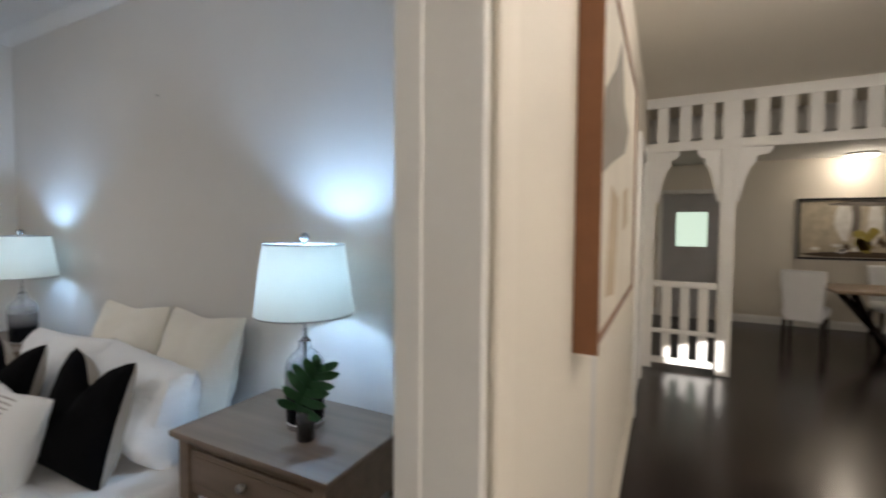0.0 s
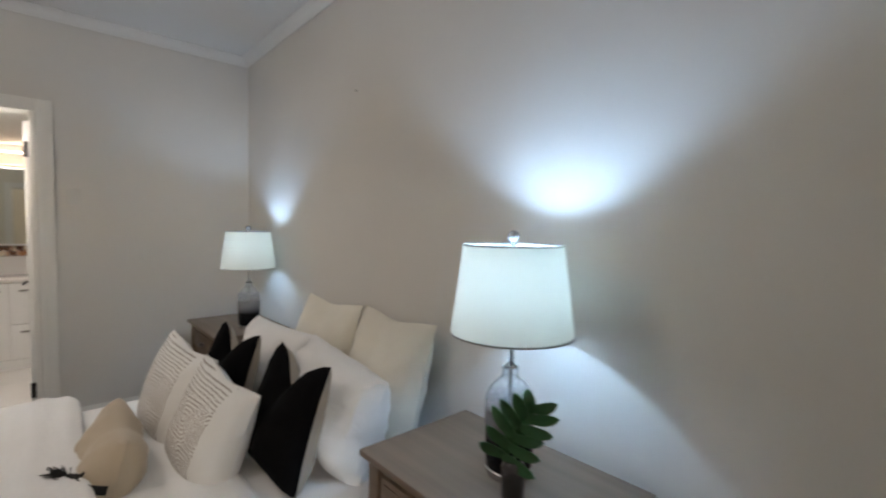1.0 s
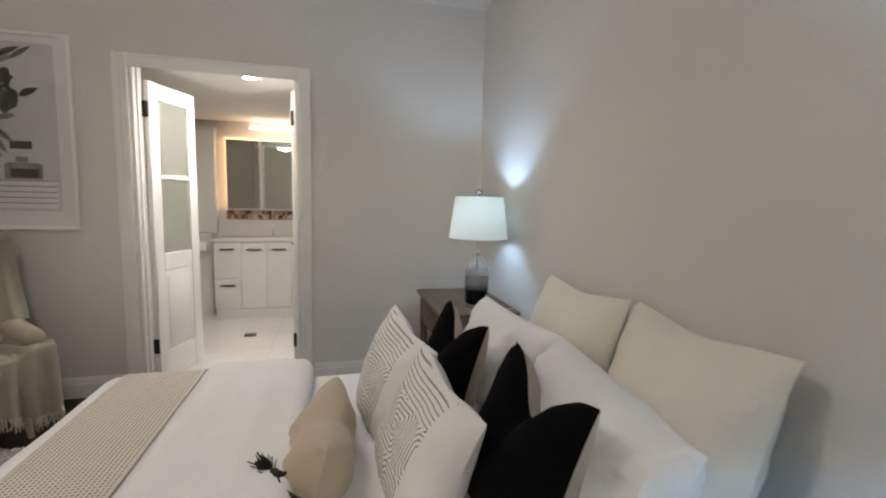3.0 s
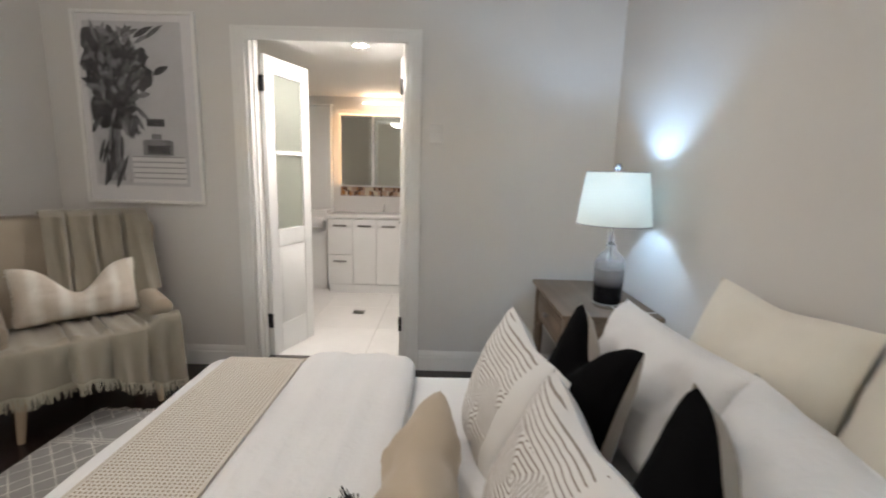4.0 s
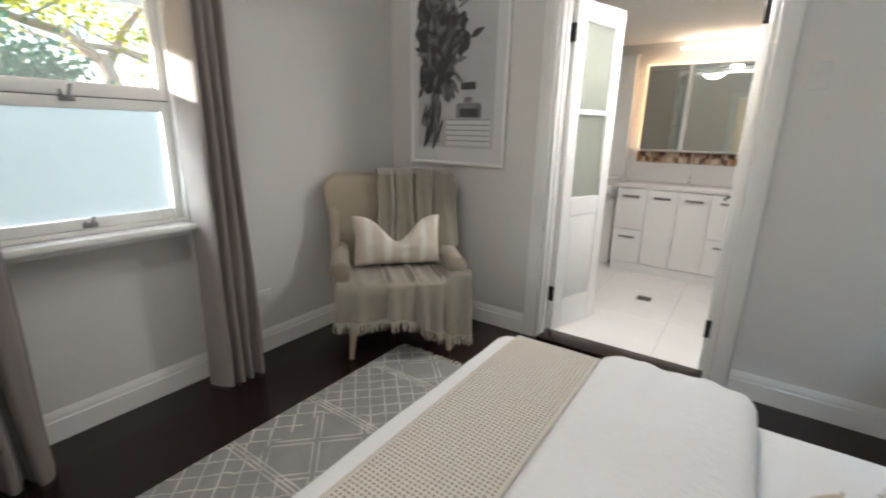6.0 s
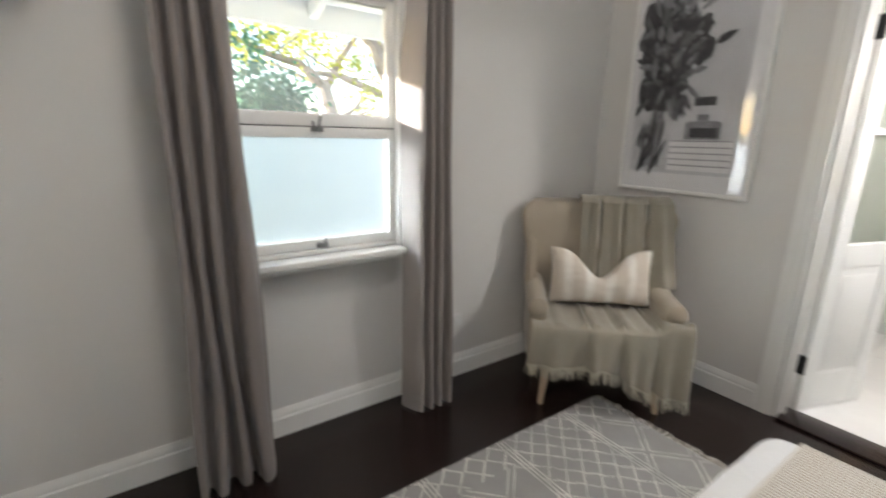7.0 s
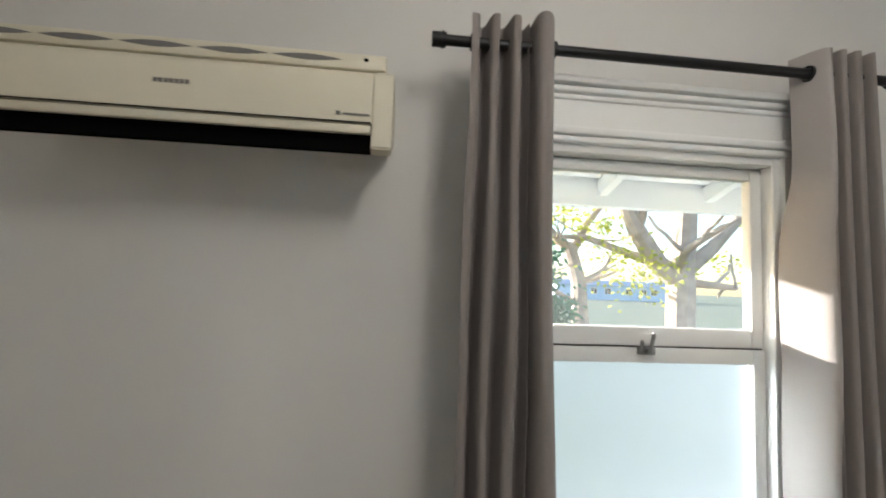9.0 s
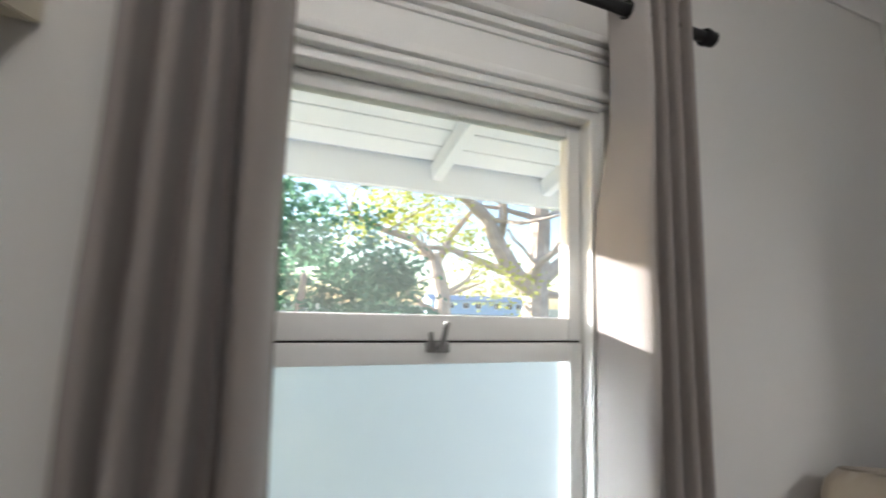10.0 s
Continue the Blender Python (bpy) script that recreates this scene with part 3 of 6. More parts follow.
def eave():
    e = thing("roof_eave", (0, SY - 0.05, 0), "white painted timber eave with boards and rafters", "eave")
    def put(name, lo, hi, mt=eave_paint, bev=0.003):
        b = B((lo, hi), bevel=bev, segs=1)
        b.transform(Matrix.Translation((0, 0, 2.40)) @ Matrix.Rotation(radians(16), 4, "X"))
        return part(name, b, mt, e)
    for k in range(8):
        put("lining_board", (-4.6, -0.02 - 0.118 * (k + 1), 0.0), (1.0, -0.026 - 0.118 * k, 0.014))
    for x in (-4.2, -3.35, -2.74, -1.65, -0.8):
        put("rafter", (x, -1.0, -0.085), (x + 0.05, -0.02, -0.001))
    put("fascia", (-4.6, -1.02, -0.15), (1.0, -0.995, 0.05))
    put("roof_sheet", (-4.6, -1.05, 0.02), (1.0, -0.01, 0.05), roof_sheet)


eave()


def branchy(name, base, limbs, label, leaf, clumps, size, count, spread):
    """A tree: limbs are chains of (x, y, z, radius); leaves grow round the ends."""
    t = thing(name, base, label, "tree")
    bm = bmesh.new()
    ends = []
    for chain in limbs:
        for p, q in zip(chain, chain[1:]):
            tube(bm, p[:3], q[:3], p[3], 9, q[3])
            b = bmesh.new()
            bmesh.ops.create_icosphere(b, subdivisions=1, radius=q[3] * 1.02)
            join(bm, b, Matrix.Translation(q[:3]))
        ends += [Vector(c[:3]) for c in chain[2:]]
    part("trunk", bm, bark, t)
    rnd = random.Random(len(name) + count)
    verts, faces = [], []
    for k in range(count):
        c = rnd.choice(clumps or ends)
        c = Vector(c) + Vector((rnd.gauss(0, spread), rnd.gauss(0, spread), rnd.gauss(0, spread * 0.6)))
        d = Vector((rnd.gauss(0, 1), rnd.gauss(0, 1), rnd.gauss(0, 0.6))).normalized()
        s = d.orthogonal().normalized() * size * rnd.uniform(0.25, 0.45)
        l = size * rnd.uniform(0.7, 1.4)
        n = len(verts)
        verts += [c, c + d * l * 0.5 + s, c + d * l, c + d * l * 0.5 - s]
        faces.append((n, n + 1, n + 2, n + 3))
    me = bpy.data.meshes.new("crown")
    me.from_pydata([tuple(v) for v in verts], [], faces)
    me.materials.append(leaf)
    ob = new("crown", me)
    ob.parent = t
    tagged(ob, kind="stuff")
    return t


def grow(start, way, length, radius, depth, rnd, out, bend=0.35):
    chain = [(*start, radius)]
    p, d, r = Vector(start), Vector(way).normalized(), radius
    for k in range(4):
        d = (d + Vector((rnd.uniform(-bend, bend), rnd.uniform(-bend, bend), rnd.uniform(-0.1, 0.25)))).normalized()
        p = p + d * length / 4
        r *= 0.84
        chain.append((*p, r))
        if depth and k >= 1:
            side = (d + Vector((rnd.uniform(-1, 1), rnd.uniform(-1, 1), rnd.uniform(-0.2, 0.7)))).normalized()
            grow(p, side, length * rnd.uniform(0.5, 0.75), r * 0.62, depth - 1, rnd, out, bend + 0.1)
    out.append(chain)


def twigs(limbs, seed, spread):
    rnd = random.Random(seed)
    out = list(limbs)
    for chain in limbs:
        for x, y, z, r in chain[2:]:
            for k in range(2):
                way = (rnd.uniform(-1, 1), rnd.uniform(-0.6, 0.6), rnd.uniform(-0.15, 0.8))
                grow((x, y, z), way, rnd.uniform(0.9, 1.7) * spread, max(0.025, r * 0.38), 1, rnd, out, 0.45)
    return out


big = [[(0, 0, 0, 0.32), (0.02, 0, 1.3, 0.27), (0, 0, 2.35, 0.27)],
       [(0, 0, 2.3, 0.22), (0.5, 0, 2.62, 0.2), (0.95, 0.1, 3.2, 0.17), (1.2, 0.1, 3.7, 0.14), (1.75, 0, 4.2, 0.11), (2.5, 0.2, 4.8, 0.08)],
       [(0, 0, 2.3, 0.24), (-0.08, 0, 3.1, 0.22), (-0.12, 0, 3.8, 0.2), (-0.05, 0, 4.25, 0.17)],
       [(-0.05, 0, 2.5, 0.17), (-0.55, 0.1, 2.95, 0.13), (-1.0, 0.2, 3.5, 0.1), (-1.7, 0.2, 4.2, 0.07)],
       [(0.5, 0, 2.62, 0.1), (1.1, -0.2, 2.85, 0.08), (1.8, -0.3, 3.1, 0.06), (2.5, -0.3, 3.1, 0.04)]]
bent = [[(0, 0, 0, 0.2), (0.0, 0, 1.2, 0.17), (0.05, 0, 2.2, 0.15), (0.25, 0, 2.9, 0.13)],
        [(0.25, 0, 2.85, 0.1), (0.7, 0, 3.25, 0.08), (1.3, 0.1, 3.35, 0.06), (2.0, 0.2, 3.6, 0.04)],
        [(0.2, 0, 2.8, 0.09), (-0.1, 0, 3.4, 0.07), (-0.5, 0, 3.9, 0.05)],
        [(0.05, 0, 1.75, 0.07), (0.5, 0, 2.0, 0.05), (0.95, 0, 2.35, 0.03)]]
branchy("old_tree", (-7.15, -9.0, -0.55), twigs(big, 5, 1.0), "gnarled pale-barked tree with thin yellow-green leaves", leaf_lime, [(1.0, 0.2, 2.2), (0.7, 0.3, 2.5), (1.3, 0, 2.7), (2.2, 0, 4.4), (1.4, 0.2, 4.9), (-0.9, 0.2, 4.4), (-1.6, 0.2, 3.6), (-0.9, 0, 2.6)], 0.10, 950, 0.32)
branchy("old_tree", (-5.3, -9.4, -0.55), twigs(bent, 9, 0.8), "smaller bent tree with thin lime-green leaves", leaf_lime, [(0.8, 0, 3.6), (1.3, 0.2, 3.7), (0.3, 0, 3.9), (1.8, 0.1, 3.3), (-0.3, 0.1, 3.3), (1.2, 0, 4.3)], 0.10, 1250, 0.34)
rb = random.Random(3)
clumps = [(rb.uniform(-2.4, 2.4), rb.gauss(0, 0.7), rb.uniform(0.2, 3.9)) for k in range(190)] + [(rb.uniform(-2.2, 2.2), rb.gauss(0.2, 0.5), rb.uniform(0.2, 2.6)) for k in range(110)]
clumps = [c for c in clumps if abs(c[0]) < 2.35 * math.sqrt(max(0.0, 1 - (c[2] / 4.1) ** 2)) - 0.15]
branchy("bush", (-2.55, -8.8, -0.55), [[(0, 0, 0, 0.12), (0.1, 0, 1.0, 0.1), (0, 0.1, 2.4, 0.05)]], "dense dark green bush beside the lawn", leaf_green, clumps, 0.12, 20000, 0.19)


def far_house():
    h = thing("neighbour_house", (-42.0, -80, -0.55), "pale blue weatherboard house behind the trees", "house")
    part("wall", B(((-14, -4, 0), (11, 0, 2.7))), blue_boards, h)
    bm = bmesh.new()
    prism(bm, [(-4.6, 2.7), (0.5, 2.7), (-2, 3.7)], "x", -14.5, 11.5)
    part("roof", bm, roof_sheet, h)
    for x in (-11.5, -8.6, -6.5, -3.6, 0.5, 3.2, 6.4):
        w = part("window", B(((x, 0.005, 1.1), (x + 1.3, 0.06, 2.3)), bevel=0.02), trim_paint, h)
        for d in (0.1, 0.7):
            part("pane", B(((x + d, 0.062, 1.2), (x + d + 0.5, 0.075, 2.2))), smoke_glass, w)


far_house()


# ---- curtains, rod ----
def folds(u, n, deep, seed):
    s = math.sin(u * math.tau * n + seed) + 0.35 + 0.2 * math.sin(u * math.tau * n * 0.37 + seed * 2)
    return deep * math.tanh(1.7 * s)


def curtain(label, x0, x1, foot0, foot1, n, seed, splay, flap=False):
    """Hangs from z 2.21 to the floor; foot0, foot1: its ends at the hem."""
    c = thing("curtain", (0, -1.955, 0), label, "curtain", "curtains at the window")
    bm = bmesh.new()
    def at(u, v):
        z = 0.012 + 2.195 * v
        k = (1 - v) ** 1.3
        a, b = x0 + (foot0 - x0) * k, x1 + (foot1 - x1) * k
        sw = 0.012 * math.sin(9 * v + u * 7 + seed)
        if flap and u < 0.24:
            k = u / 0.24
            return (x0 + 0.012 - 0.055 * k + sw * 0.4, -0.08 + 0.038 * min(1.0, max(0.0, (v - 0.76) / 0.08)) * (1 - k) + 0.115 * math.sin(k * math.pi / 2) + 0.004 * math.sin(23 * v), z)
        if flap:
            w = (u - 0.24) / 0.76
            a2 = x0 - 0.043
            m = min(1.0, w / 0.12)
            return (a2 + (b - a2) * w + sw * (1 - v) * w, 0.035 * (1 - m) + m * folds(w, n - 1, 0.040 - 0.006 * v, seed), z)
        if u > 0.7:
            k2 = (u - 0.7) / 0.3
            return (a + (b - a) * (u - 0.035 * math.sin(k2 * math.pi * 2)) + sw * (1 - v), folds(0.7, n, 0.046 - 0.010 * v, seed) * (1 - k2) + 0.075 * math.sin(min(1.0, k2 * 1.25) * math.pi) ** 0.7 - 0.02 * k2 + splay * k - 0.04 * math.exp(-((u - 0.70) / 0.022) ** 2), z)
        return (a + (b - a) * u + sw * (1 - v), folds(u / 0.7, 3, 0.046 - 0.010 * v, seed) + splay * k + 0.006 * math.sin(23 * v + 9 * u) - 0.04 * math.exp(-((u - 0.70) / 0.022) ** 2), z)
    if flap:
        sheet(bm, lambda u, v: at(0.24 + 0.76 * u, v), 90, 26)
        part("lining", thicken(sheet(bmesh.new(), lambda u, v: at(0.2399 * u, v), 22, 26), 0.004), lining_mat, c, "pale lining turned to the window")
    else:
        sheet(bm, at, 110, 26)
    thicken(bm, 0.004)
    part("cloth", bm, curtain_mat, c)
    for u in ((0.02, 0.98) if not flap else (0.04, 0.97)):
        x = x0 + (x1 - x0) * u
        b = bmesh.new()
        bmesh.ops.create_cone(b, cap_ends=False, segments=20, radius1=0.021, radius2=0.021, depth=0.006)
        thicken(b, 0.004)
        b.transform(pose(x, 0, 2.148, 0, 90, 0))
        part("eyelet", b, black_metal, c)
    return c


curtain("grey-taupe eyelet curtain hanging in deep folds to the floor", -1.80, -2.02, -1.77, -2.06, 4, 0.6, 0.03)
curtain("grey-taupe eyelet curtain with sun on its inner edge", -2.715, -2.89, -2.72, -2.935, 4, 2.2, 0.0, True)

rod = thing("curtain_rod", (0, -1.955, 2.148), "black metal curtain rod with end caps", "curtain rod")
part("pole", tube(bmesh.new(), (-1.74, 0, 0), (-2.965, 0, 0), 0.0135, 20), black_metal, rod)
for x, s in ((-1.74, 1), (-2.965, -1)):
    part("end_cap", tube(tube(bmesh.new(), (x, 0, 0), (x + s * 0.035, 0, 0), 0.0185, 20), (x + s * 0.006, 0, 0), (x + s * 0.012, 0, 0), 0.021, 20), black_metal, rod)
for x in (-1.85, -2.86):
    bm = tube(bmesh.new(), (x, 0, -0.004), (x, SY + 1.955 + 0.002, -0.03), 0.006)
    box(bm, (x - 0.012, SY + 1.955 + 0.0015, -0.05), (x + 0.012, SY + 1.955 + 0.006, -0.015), 0.002)
    box(bm, (x - 0.008, -0.017, -0.02), (x + 0.008, 0.017, -0.012), 0.002)
    part("bracket", bm, black_metal, rod)


# ---- air conditioner ----
def air_conditioner():
    y0, y1, x0, x1, z0, z1 = SY + 0.002, -1.86, -1.62, -0.72, 1.822, 2.04
    a = thing("air_conditioner", ((x0 + x1) / 2, SY, z0), "cream wall-mounted split air conditioner, its black air slot open", "air conditioner")
    o = Matrix.Translation((-(x0 + x1) / 2, -SY, -z0))
    def add(name, bm, m, parent=a, label=""):
        bm.transform(Matrix.Diagonal((1, 1, 0.80, 1)) @ o)
        return part(name, bm, m, parent, label)
    d = y1 - y0
    prof = [(y0, z0 + 0.125), (y0 + 0.03, z0 + 0.11), (y1 - 0.12, z0 + 0.07), (y1 - 0.05, z0 + 0.0135), (y1 - 0.045, z0 + 0.075), (y1, z0 + 0.085), (y1 + 0.003, z0 + 0.15), (y1 - 0.004, z0 + 0.215), (y1 - 0.014, z0 + 0.234), (y1 - 0.04, z0 + 0.246), (y0 + 0.03, z0 + 0.27), (y0, z0 + 0.27)]
    bm = prism(bmesh.new(), prof, "x", x0 + 0.045, x1 - 0.081)
    add("body", bm, plastic_cream)
    full = [(y0, z0 + 0.125), (y0 + 0.03, z0 + 0.11), (y1 - 0.12, z0 + 0.06), (y1 - 0.03, z0 + 0.006), (y1 + 0.001, z0 + 0.016), (y1 + 0.002, z0 + 0.095), (y1 + 0.004, z0 + 0.15), (y1 - 0.003, z0 + 0.217), (y1 - 0.013, z0 + 0.236), (y1 - 0.04, z0 + 0.248), (y0 + 0.03, z0 + 0.272), (y0, z0 + 0.272)]
    for e0, e1 in ((x0, x0 + 0.044), (x1 - 0.08, x1)):
        b = prism(bmesh.new(), full, "x", e0, e1)
        bmesh.ops.bevel(b, geom=b.edges[:], offset=0.004, segments=2, affect="EDGES")
        add("end_cheek", b, plastic_cream)
    # Shade inside the outlet, put in as a near-black box.
    add("slot_shade", B(((x0 + 0.046, y1 - 0.05, z0 + 0.014), (x1 - 0.082, y1 - 0.03, z0 + 0.074))), dark_void, label="black box imitating the shade inside the open air outlet")
    bm = B(((x0 + 0.046, y1 - 0.02, z0 + 0.056), (x1 - 0.082, y1 - 0.004, z0 + 0.082)), bevel=0.006)
    add("louvre", bm, plastic_cream)
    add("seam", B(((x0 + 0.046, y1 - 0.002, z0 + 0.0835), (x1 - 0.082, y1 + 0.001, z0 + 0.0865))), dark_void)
    # top grille with lens-shaped openings
    add("grille", B(((x0 + 0.02, y0 + 0.03, z0 + 0.25), (x1 - 0.02, y1 - 0.028, z0 + 0.296)), bevel=0.006), plastic_cream)
    gx = x0 + 0.12
    while gx < x1 - 0.12:
        bm = bmesh.new()
        w = 0.15
        pts = [(gx + w * k / 10, z0 + 0.274 + 0.0085 * math.sin(math.pi * k / 10)) for k in range(11)] + [(gx + w * k / 10, z0 + 0.274 - 0.0085 * math.sin(math.pi * k / 10)) for k in range(9, 0, -1)]
        prism(bm, pts, "y", y1 - 0.0279, y1 - 0.0265)
        add("grille_opening", bm, vent_grey)
        gx += 0.16
    # maker's mark and small print as plain bars
    for k in range(7):
        add("mark_bar", B(((x0 + 0.425 + 0.0105 * k, y1 + 0.0035, z0 + 0.152), (x0 + 0.433 + 0.0105 * k, y1 + 0.0048, z0 + 0.163))), vent_grey)
    add("mark_square", B(((x0 + 0.112, y1 + 0.003, z0 + 0.10), (x0 + 0.121, y1 + 0.0044, z0 + 0.111))), vent_grey)
    add("mark_line", B(((x0 + 0.05, y1 + 0.003, z0 + 0.102), (x0 + 0.106, y1 + 0.0044, z0 + 0.107))), vent_grey)
    b = bmesh.new()
    bmesh.ops.create_icosphere(b, subdivisions=2, radius=0.005)
    b.transform(Matrix.Translation((x0 + 0.065, y1 - 0.027, z0 + 0.278)))
    add("sensor", b, dark_void)


air_conditioner()


# ---- bed and bedding ----
BX0, BX1, BF, BT = -3.18, -1.66, -0.59, 0.50


def bed():
    b = thing("bed", ((BX0 + BX1) / 2, 0.36, 0), "double bed with a white fitted sheet", "bed")
    hx, y0, y1 = (BX1 - BX0) / 2, BF + 0.05 - 0.36, 1.30 - 0.36
    part("bed_base", B(((-hx + 0.03, y0 + 0.02, 0.08), (hx - 0.03, y1 - 0.02, 0.26)), bevel=0.02), beige_linen, b)
    part("mattress", B(((-hx + 0.02, y0, 0.262), (hx - 0.02, y1, BT - 0.045)), bevel=0.05, segs=4), white_linen, b, "white sheeted mattress")
    for x in (-hx + 0.1, hx - 0.1):
        for y in (y0 + 0.1, y1 - 0.1):
            part("leg", tube(bmesh.new(), (x, y, 0), (x, y, 0.085), 0.025), black_metal, b)


bed()


def soft_slab(lo, hi, bevel, amp, seed, cuts=14):
    bm = B((lo, hi), bevel=bevel, segs=5)
    bmesh.ops.subdivide_edges(bm, edges=[e for e in bm.edges if e.calc_length() > 0.12], cuts=cuts, use_grid_fill=True)
    for v in bm.verts:
        n = noise.noise_vector(v.co * 2.3 + Vector((seed, 0, 0))) * amp + noise.noise_vector(v.co * 7 + Vector((0, seed, 0))) * amp * 0.35
        v.co += n
    return bm


bm = soft_slab((BX0 - 0.03, BF - 0.075, 0.14), (BX1 + 0.03, 0.185, BT + 0.037), 0.085, 0.008, 3)
duvet = tagged(new("duvet"), "white cotton duvet folded back across the bed", "duvet")
part("cover", bm, cotton, duvet)
bm = soft_slab((BX0 - 0.04, -0.262, BT - 0.12), (BX1 + 0.04, 0.196, BT + 0.062), 0.05, 0.009, 5)
for q in bm.verts:
    if q.co.z > BT:
        q.co.z += 0.005 * math.sin(q.co.y * 31 + 0.9 * math.sin(q.co.x * 2.1)) + 0.003 * math.sin(q.co.y * 74 + q.co.x * 3)
part("fold", bm, cotton, duvet, "turned-back fold of the duvet")
bm = soft_slab((BX0 - 0.012, 0.17, BT - 0.14), (BX1 + 0.012, 0.62, BT - 0.028), 0.03, 0.005, 8)
single("top_sheet", bm, cotton, "smooth white sheet turned down below the pillows", "sheet")
# woven runner laid over the duvet
bm = bmesh.new()
def runner_at(u, v):
    y = -0.556 + 0.30 * v
    hw = (BX1 - BX0) / 2 + 0.041
    drop, top = 0.28, BT + 0.047
    s = (u - 0.5) * 2 * (hw + drop)
    rr = 0.09
    flat = hw - rr
    a = abs(s)
    if a < flat:
        x, z = a, top
    elif a < flat + rr * math.pi / 2:
        t = (a - flat) / rr
        x, z = flat + rr * math.sin(t), top - rr + rr * math.cos(t)
    else:
        x, z = hw, top - rr - (a - flat - rr * math.pi / 2)
    z += 0.004 * noise.noise((x * 3, y * 3, 1))
    return ((BX0 + BX1) / 2 + math.copysign(x, s), y, z)
sheet(bm, runner_at, 90, 8)
thicken(bm, 0.007)
runner = tagged(new("bed_runner"), "beige waffle-woven bed runner laid across the duvet", "bed runner")
part("weave", bm, runner_mat, runner)
for v0, v1 in ((-0.012, 0.008), (0.992, 1.012)):
    hem = sheet(bmesh.new(), lambda u, v: Vector(runner_at(u, v0 + (v1 - v0) * v)) + Vector((0, 0, 0.002)), 90, 2)
    part("hem", thicken(hem, 0.009), hem_mat, runner, "plain stitched hem")


def pillow_mesh(w, h, th, chop=0.0, bow=0.06, seed=0, n=26, wrinkle=0.006):
    """Stands on z 0 in the xz plane, its front towards -y; chop: depth of the dent in its top edge."""
    bm = bmesh.new()
    grids = []
    for side in (-1, 1):
        g = []
        for i in range(n + 1):
            row = []
            for j in range(n + 1):
                u, v = i / n * 2 - 1, j / n * 2 - 1
                x = w / 2 * u * (1 - bow * (1 - v * v))
                z = h / 2 * v * (1 - bow * (1 - u * u))
                f = max(0.0, (1 - u * u) * (1 - v * v)) ** 0.42
                y = side * th / 2 * f * (1.12 - 0.22 * v)
                k = ((v + 1) / 2) ** 2.2
                z -= chop * k * math.exp(-((u / 0.42) ** 2)) * 1.25
                y *= 1 - 0.35 * (chop > 0) * k * math.exp(-((u / 0.25) ** 2))
                p = Vector((x, y, z + h / 2))
                if f > 0:
                    q = p * 9 + Vector((seed * 3.1, side, seed))
                    p += Vector((0, 1, 0)) * side * noise.noise(q) * wrinkle * 1.6 * min(1, f * 1.5)
                    p += Vector((0, 1, 0)) * side * abs(noise.noise(q * 2.2)) * wrinkle * min(1, f * 1.5)
                row.append(p)
            g.append(row)
        grids.append(g)
    vs = {}
    def vert(s, i, j):
        edge = i in (0, n) or j in (0, n)
        key = (0 if edge else s, i, j)
        if key not in vs:
            vs[key] = bm.verts.new(grids[s][i][j])
        return vs[key]
    for s in (0, 1):
        for i in range(n):
            for j in range(n):
                bm.faces.new((vert(s, i, j), vert(s, i + 1, j), vert(s, i + 1, j + 1), vert(s, i, j + 1))).material_index = s
    return bm


def pillow(name, at, turn, lean, size, material, label, category="pillow", group="", chop=0.0, seed=0, bow=0.06, wrinkle=0.006, roll=0.0, backing=None):
    """lean: degrees by which the top tips back."""
    ob = single(name, pillow_mesh(*size, chop=chop, seed=seed, bow=bow, wrinkle=wrinkle), material, label, category, group)
    ob.data.materials.append(backing or material)
    ob.matrix_world = pose(*at, -lean, roll, turn)
    return ob


PZ = BT - 0.022
taupe_linen = mat("taupe_linen", (0.36, 0.32, 0.27), 0.9, 0.05, 6, 320, 0.3, sheen=0.2)
pillow("pillow", (-2.65, 1.13, PZ - 0.01), 2, 15, (0.56, 0.535, 0.17), cream_linen, "large cream square pillow leaning on the wall", group="cream pillows", seed=1, chop=0.012, wrinkle=0.011)
pillow("pillow", (-2.10, 1.15, PZ - 0.01), -3, 15, (0.59, 0.535, 0.18), cream_linen, "large cream square pillow standing at the head of the bed", group="cream pillows", seed=2, chop=0.014, wrinkle=0.012)
pillow("pillow", (-2.72, 0.895, PZ), 4, 18, (0.67, 0.405, 0.24), cotton, "plump white cotton pillow with soft creases", group="white pillows", seed=3, wrinkle=0.02)
pillow("pillow", (-2.13, 0.925, PZ - 0.02), -3, 15, (0.67, 0.40, 0.29), cotton, "plump white cotton pillow with creased end", group="white pillows", seed=4, wrinkle=0.024, roll=4)
pillow("cushion", (-2.71, 0.675, PZ - 0.03), 3, 16, (0.45, 0.45, 0.17), black_velvet, "square black cushion with a dented top", "cushion", "black cushions", 0.10, 5, 0.08, backing=taupe_linen)
pillow("cushion", (-2.105, 0.708, PZ - 0.035), -1, 17, (0.465, 0.46, 0.19), black_velvet, "square black cushion dented between two peaks", "cushion", "black cushions", 0.10, 6, 0.08, backing=taupe_linen)
pillow("cushion", (-2.722, 0.448, PZ - 0.055), 12, 16, (0.43, 0.445, 0.175), maze_mat, "white cushion with stitched grey maze lines", "cushion", "patterned cushions", 0.012, 7, 0.07, roll=10, backing=white_linen)
pillow("cushion", (-2.318, 0.49, PZ - 0.068), 10, 17, (0.43, 0.42, 0.185), maze_mat, "white cushion with stitched maze lines in grey-brown", "cushion", "patterned cushions", 0.014, 8, 0.07, roll=10, backing=white_linen)


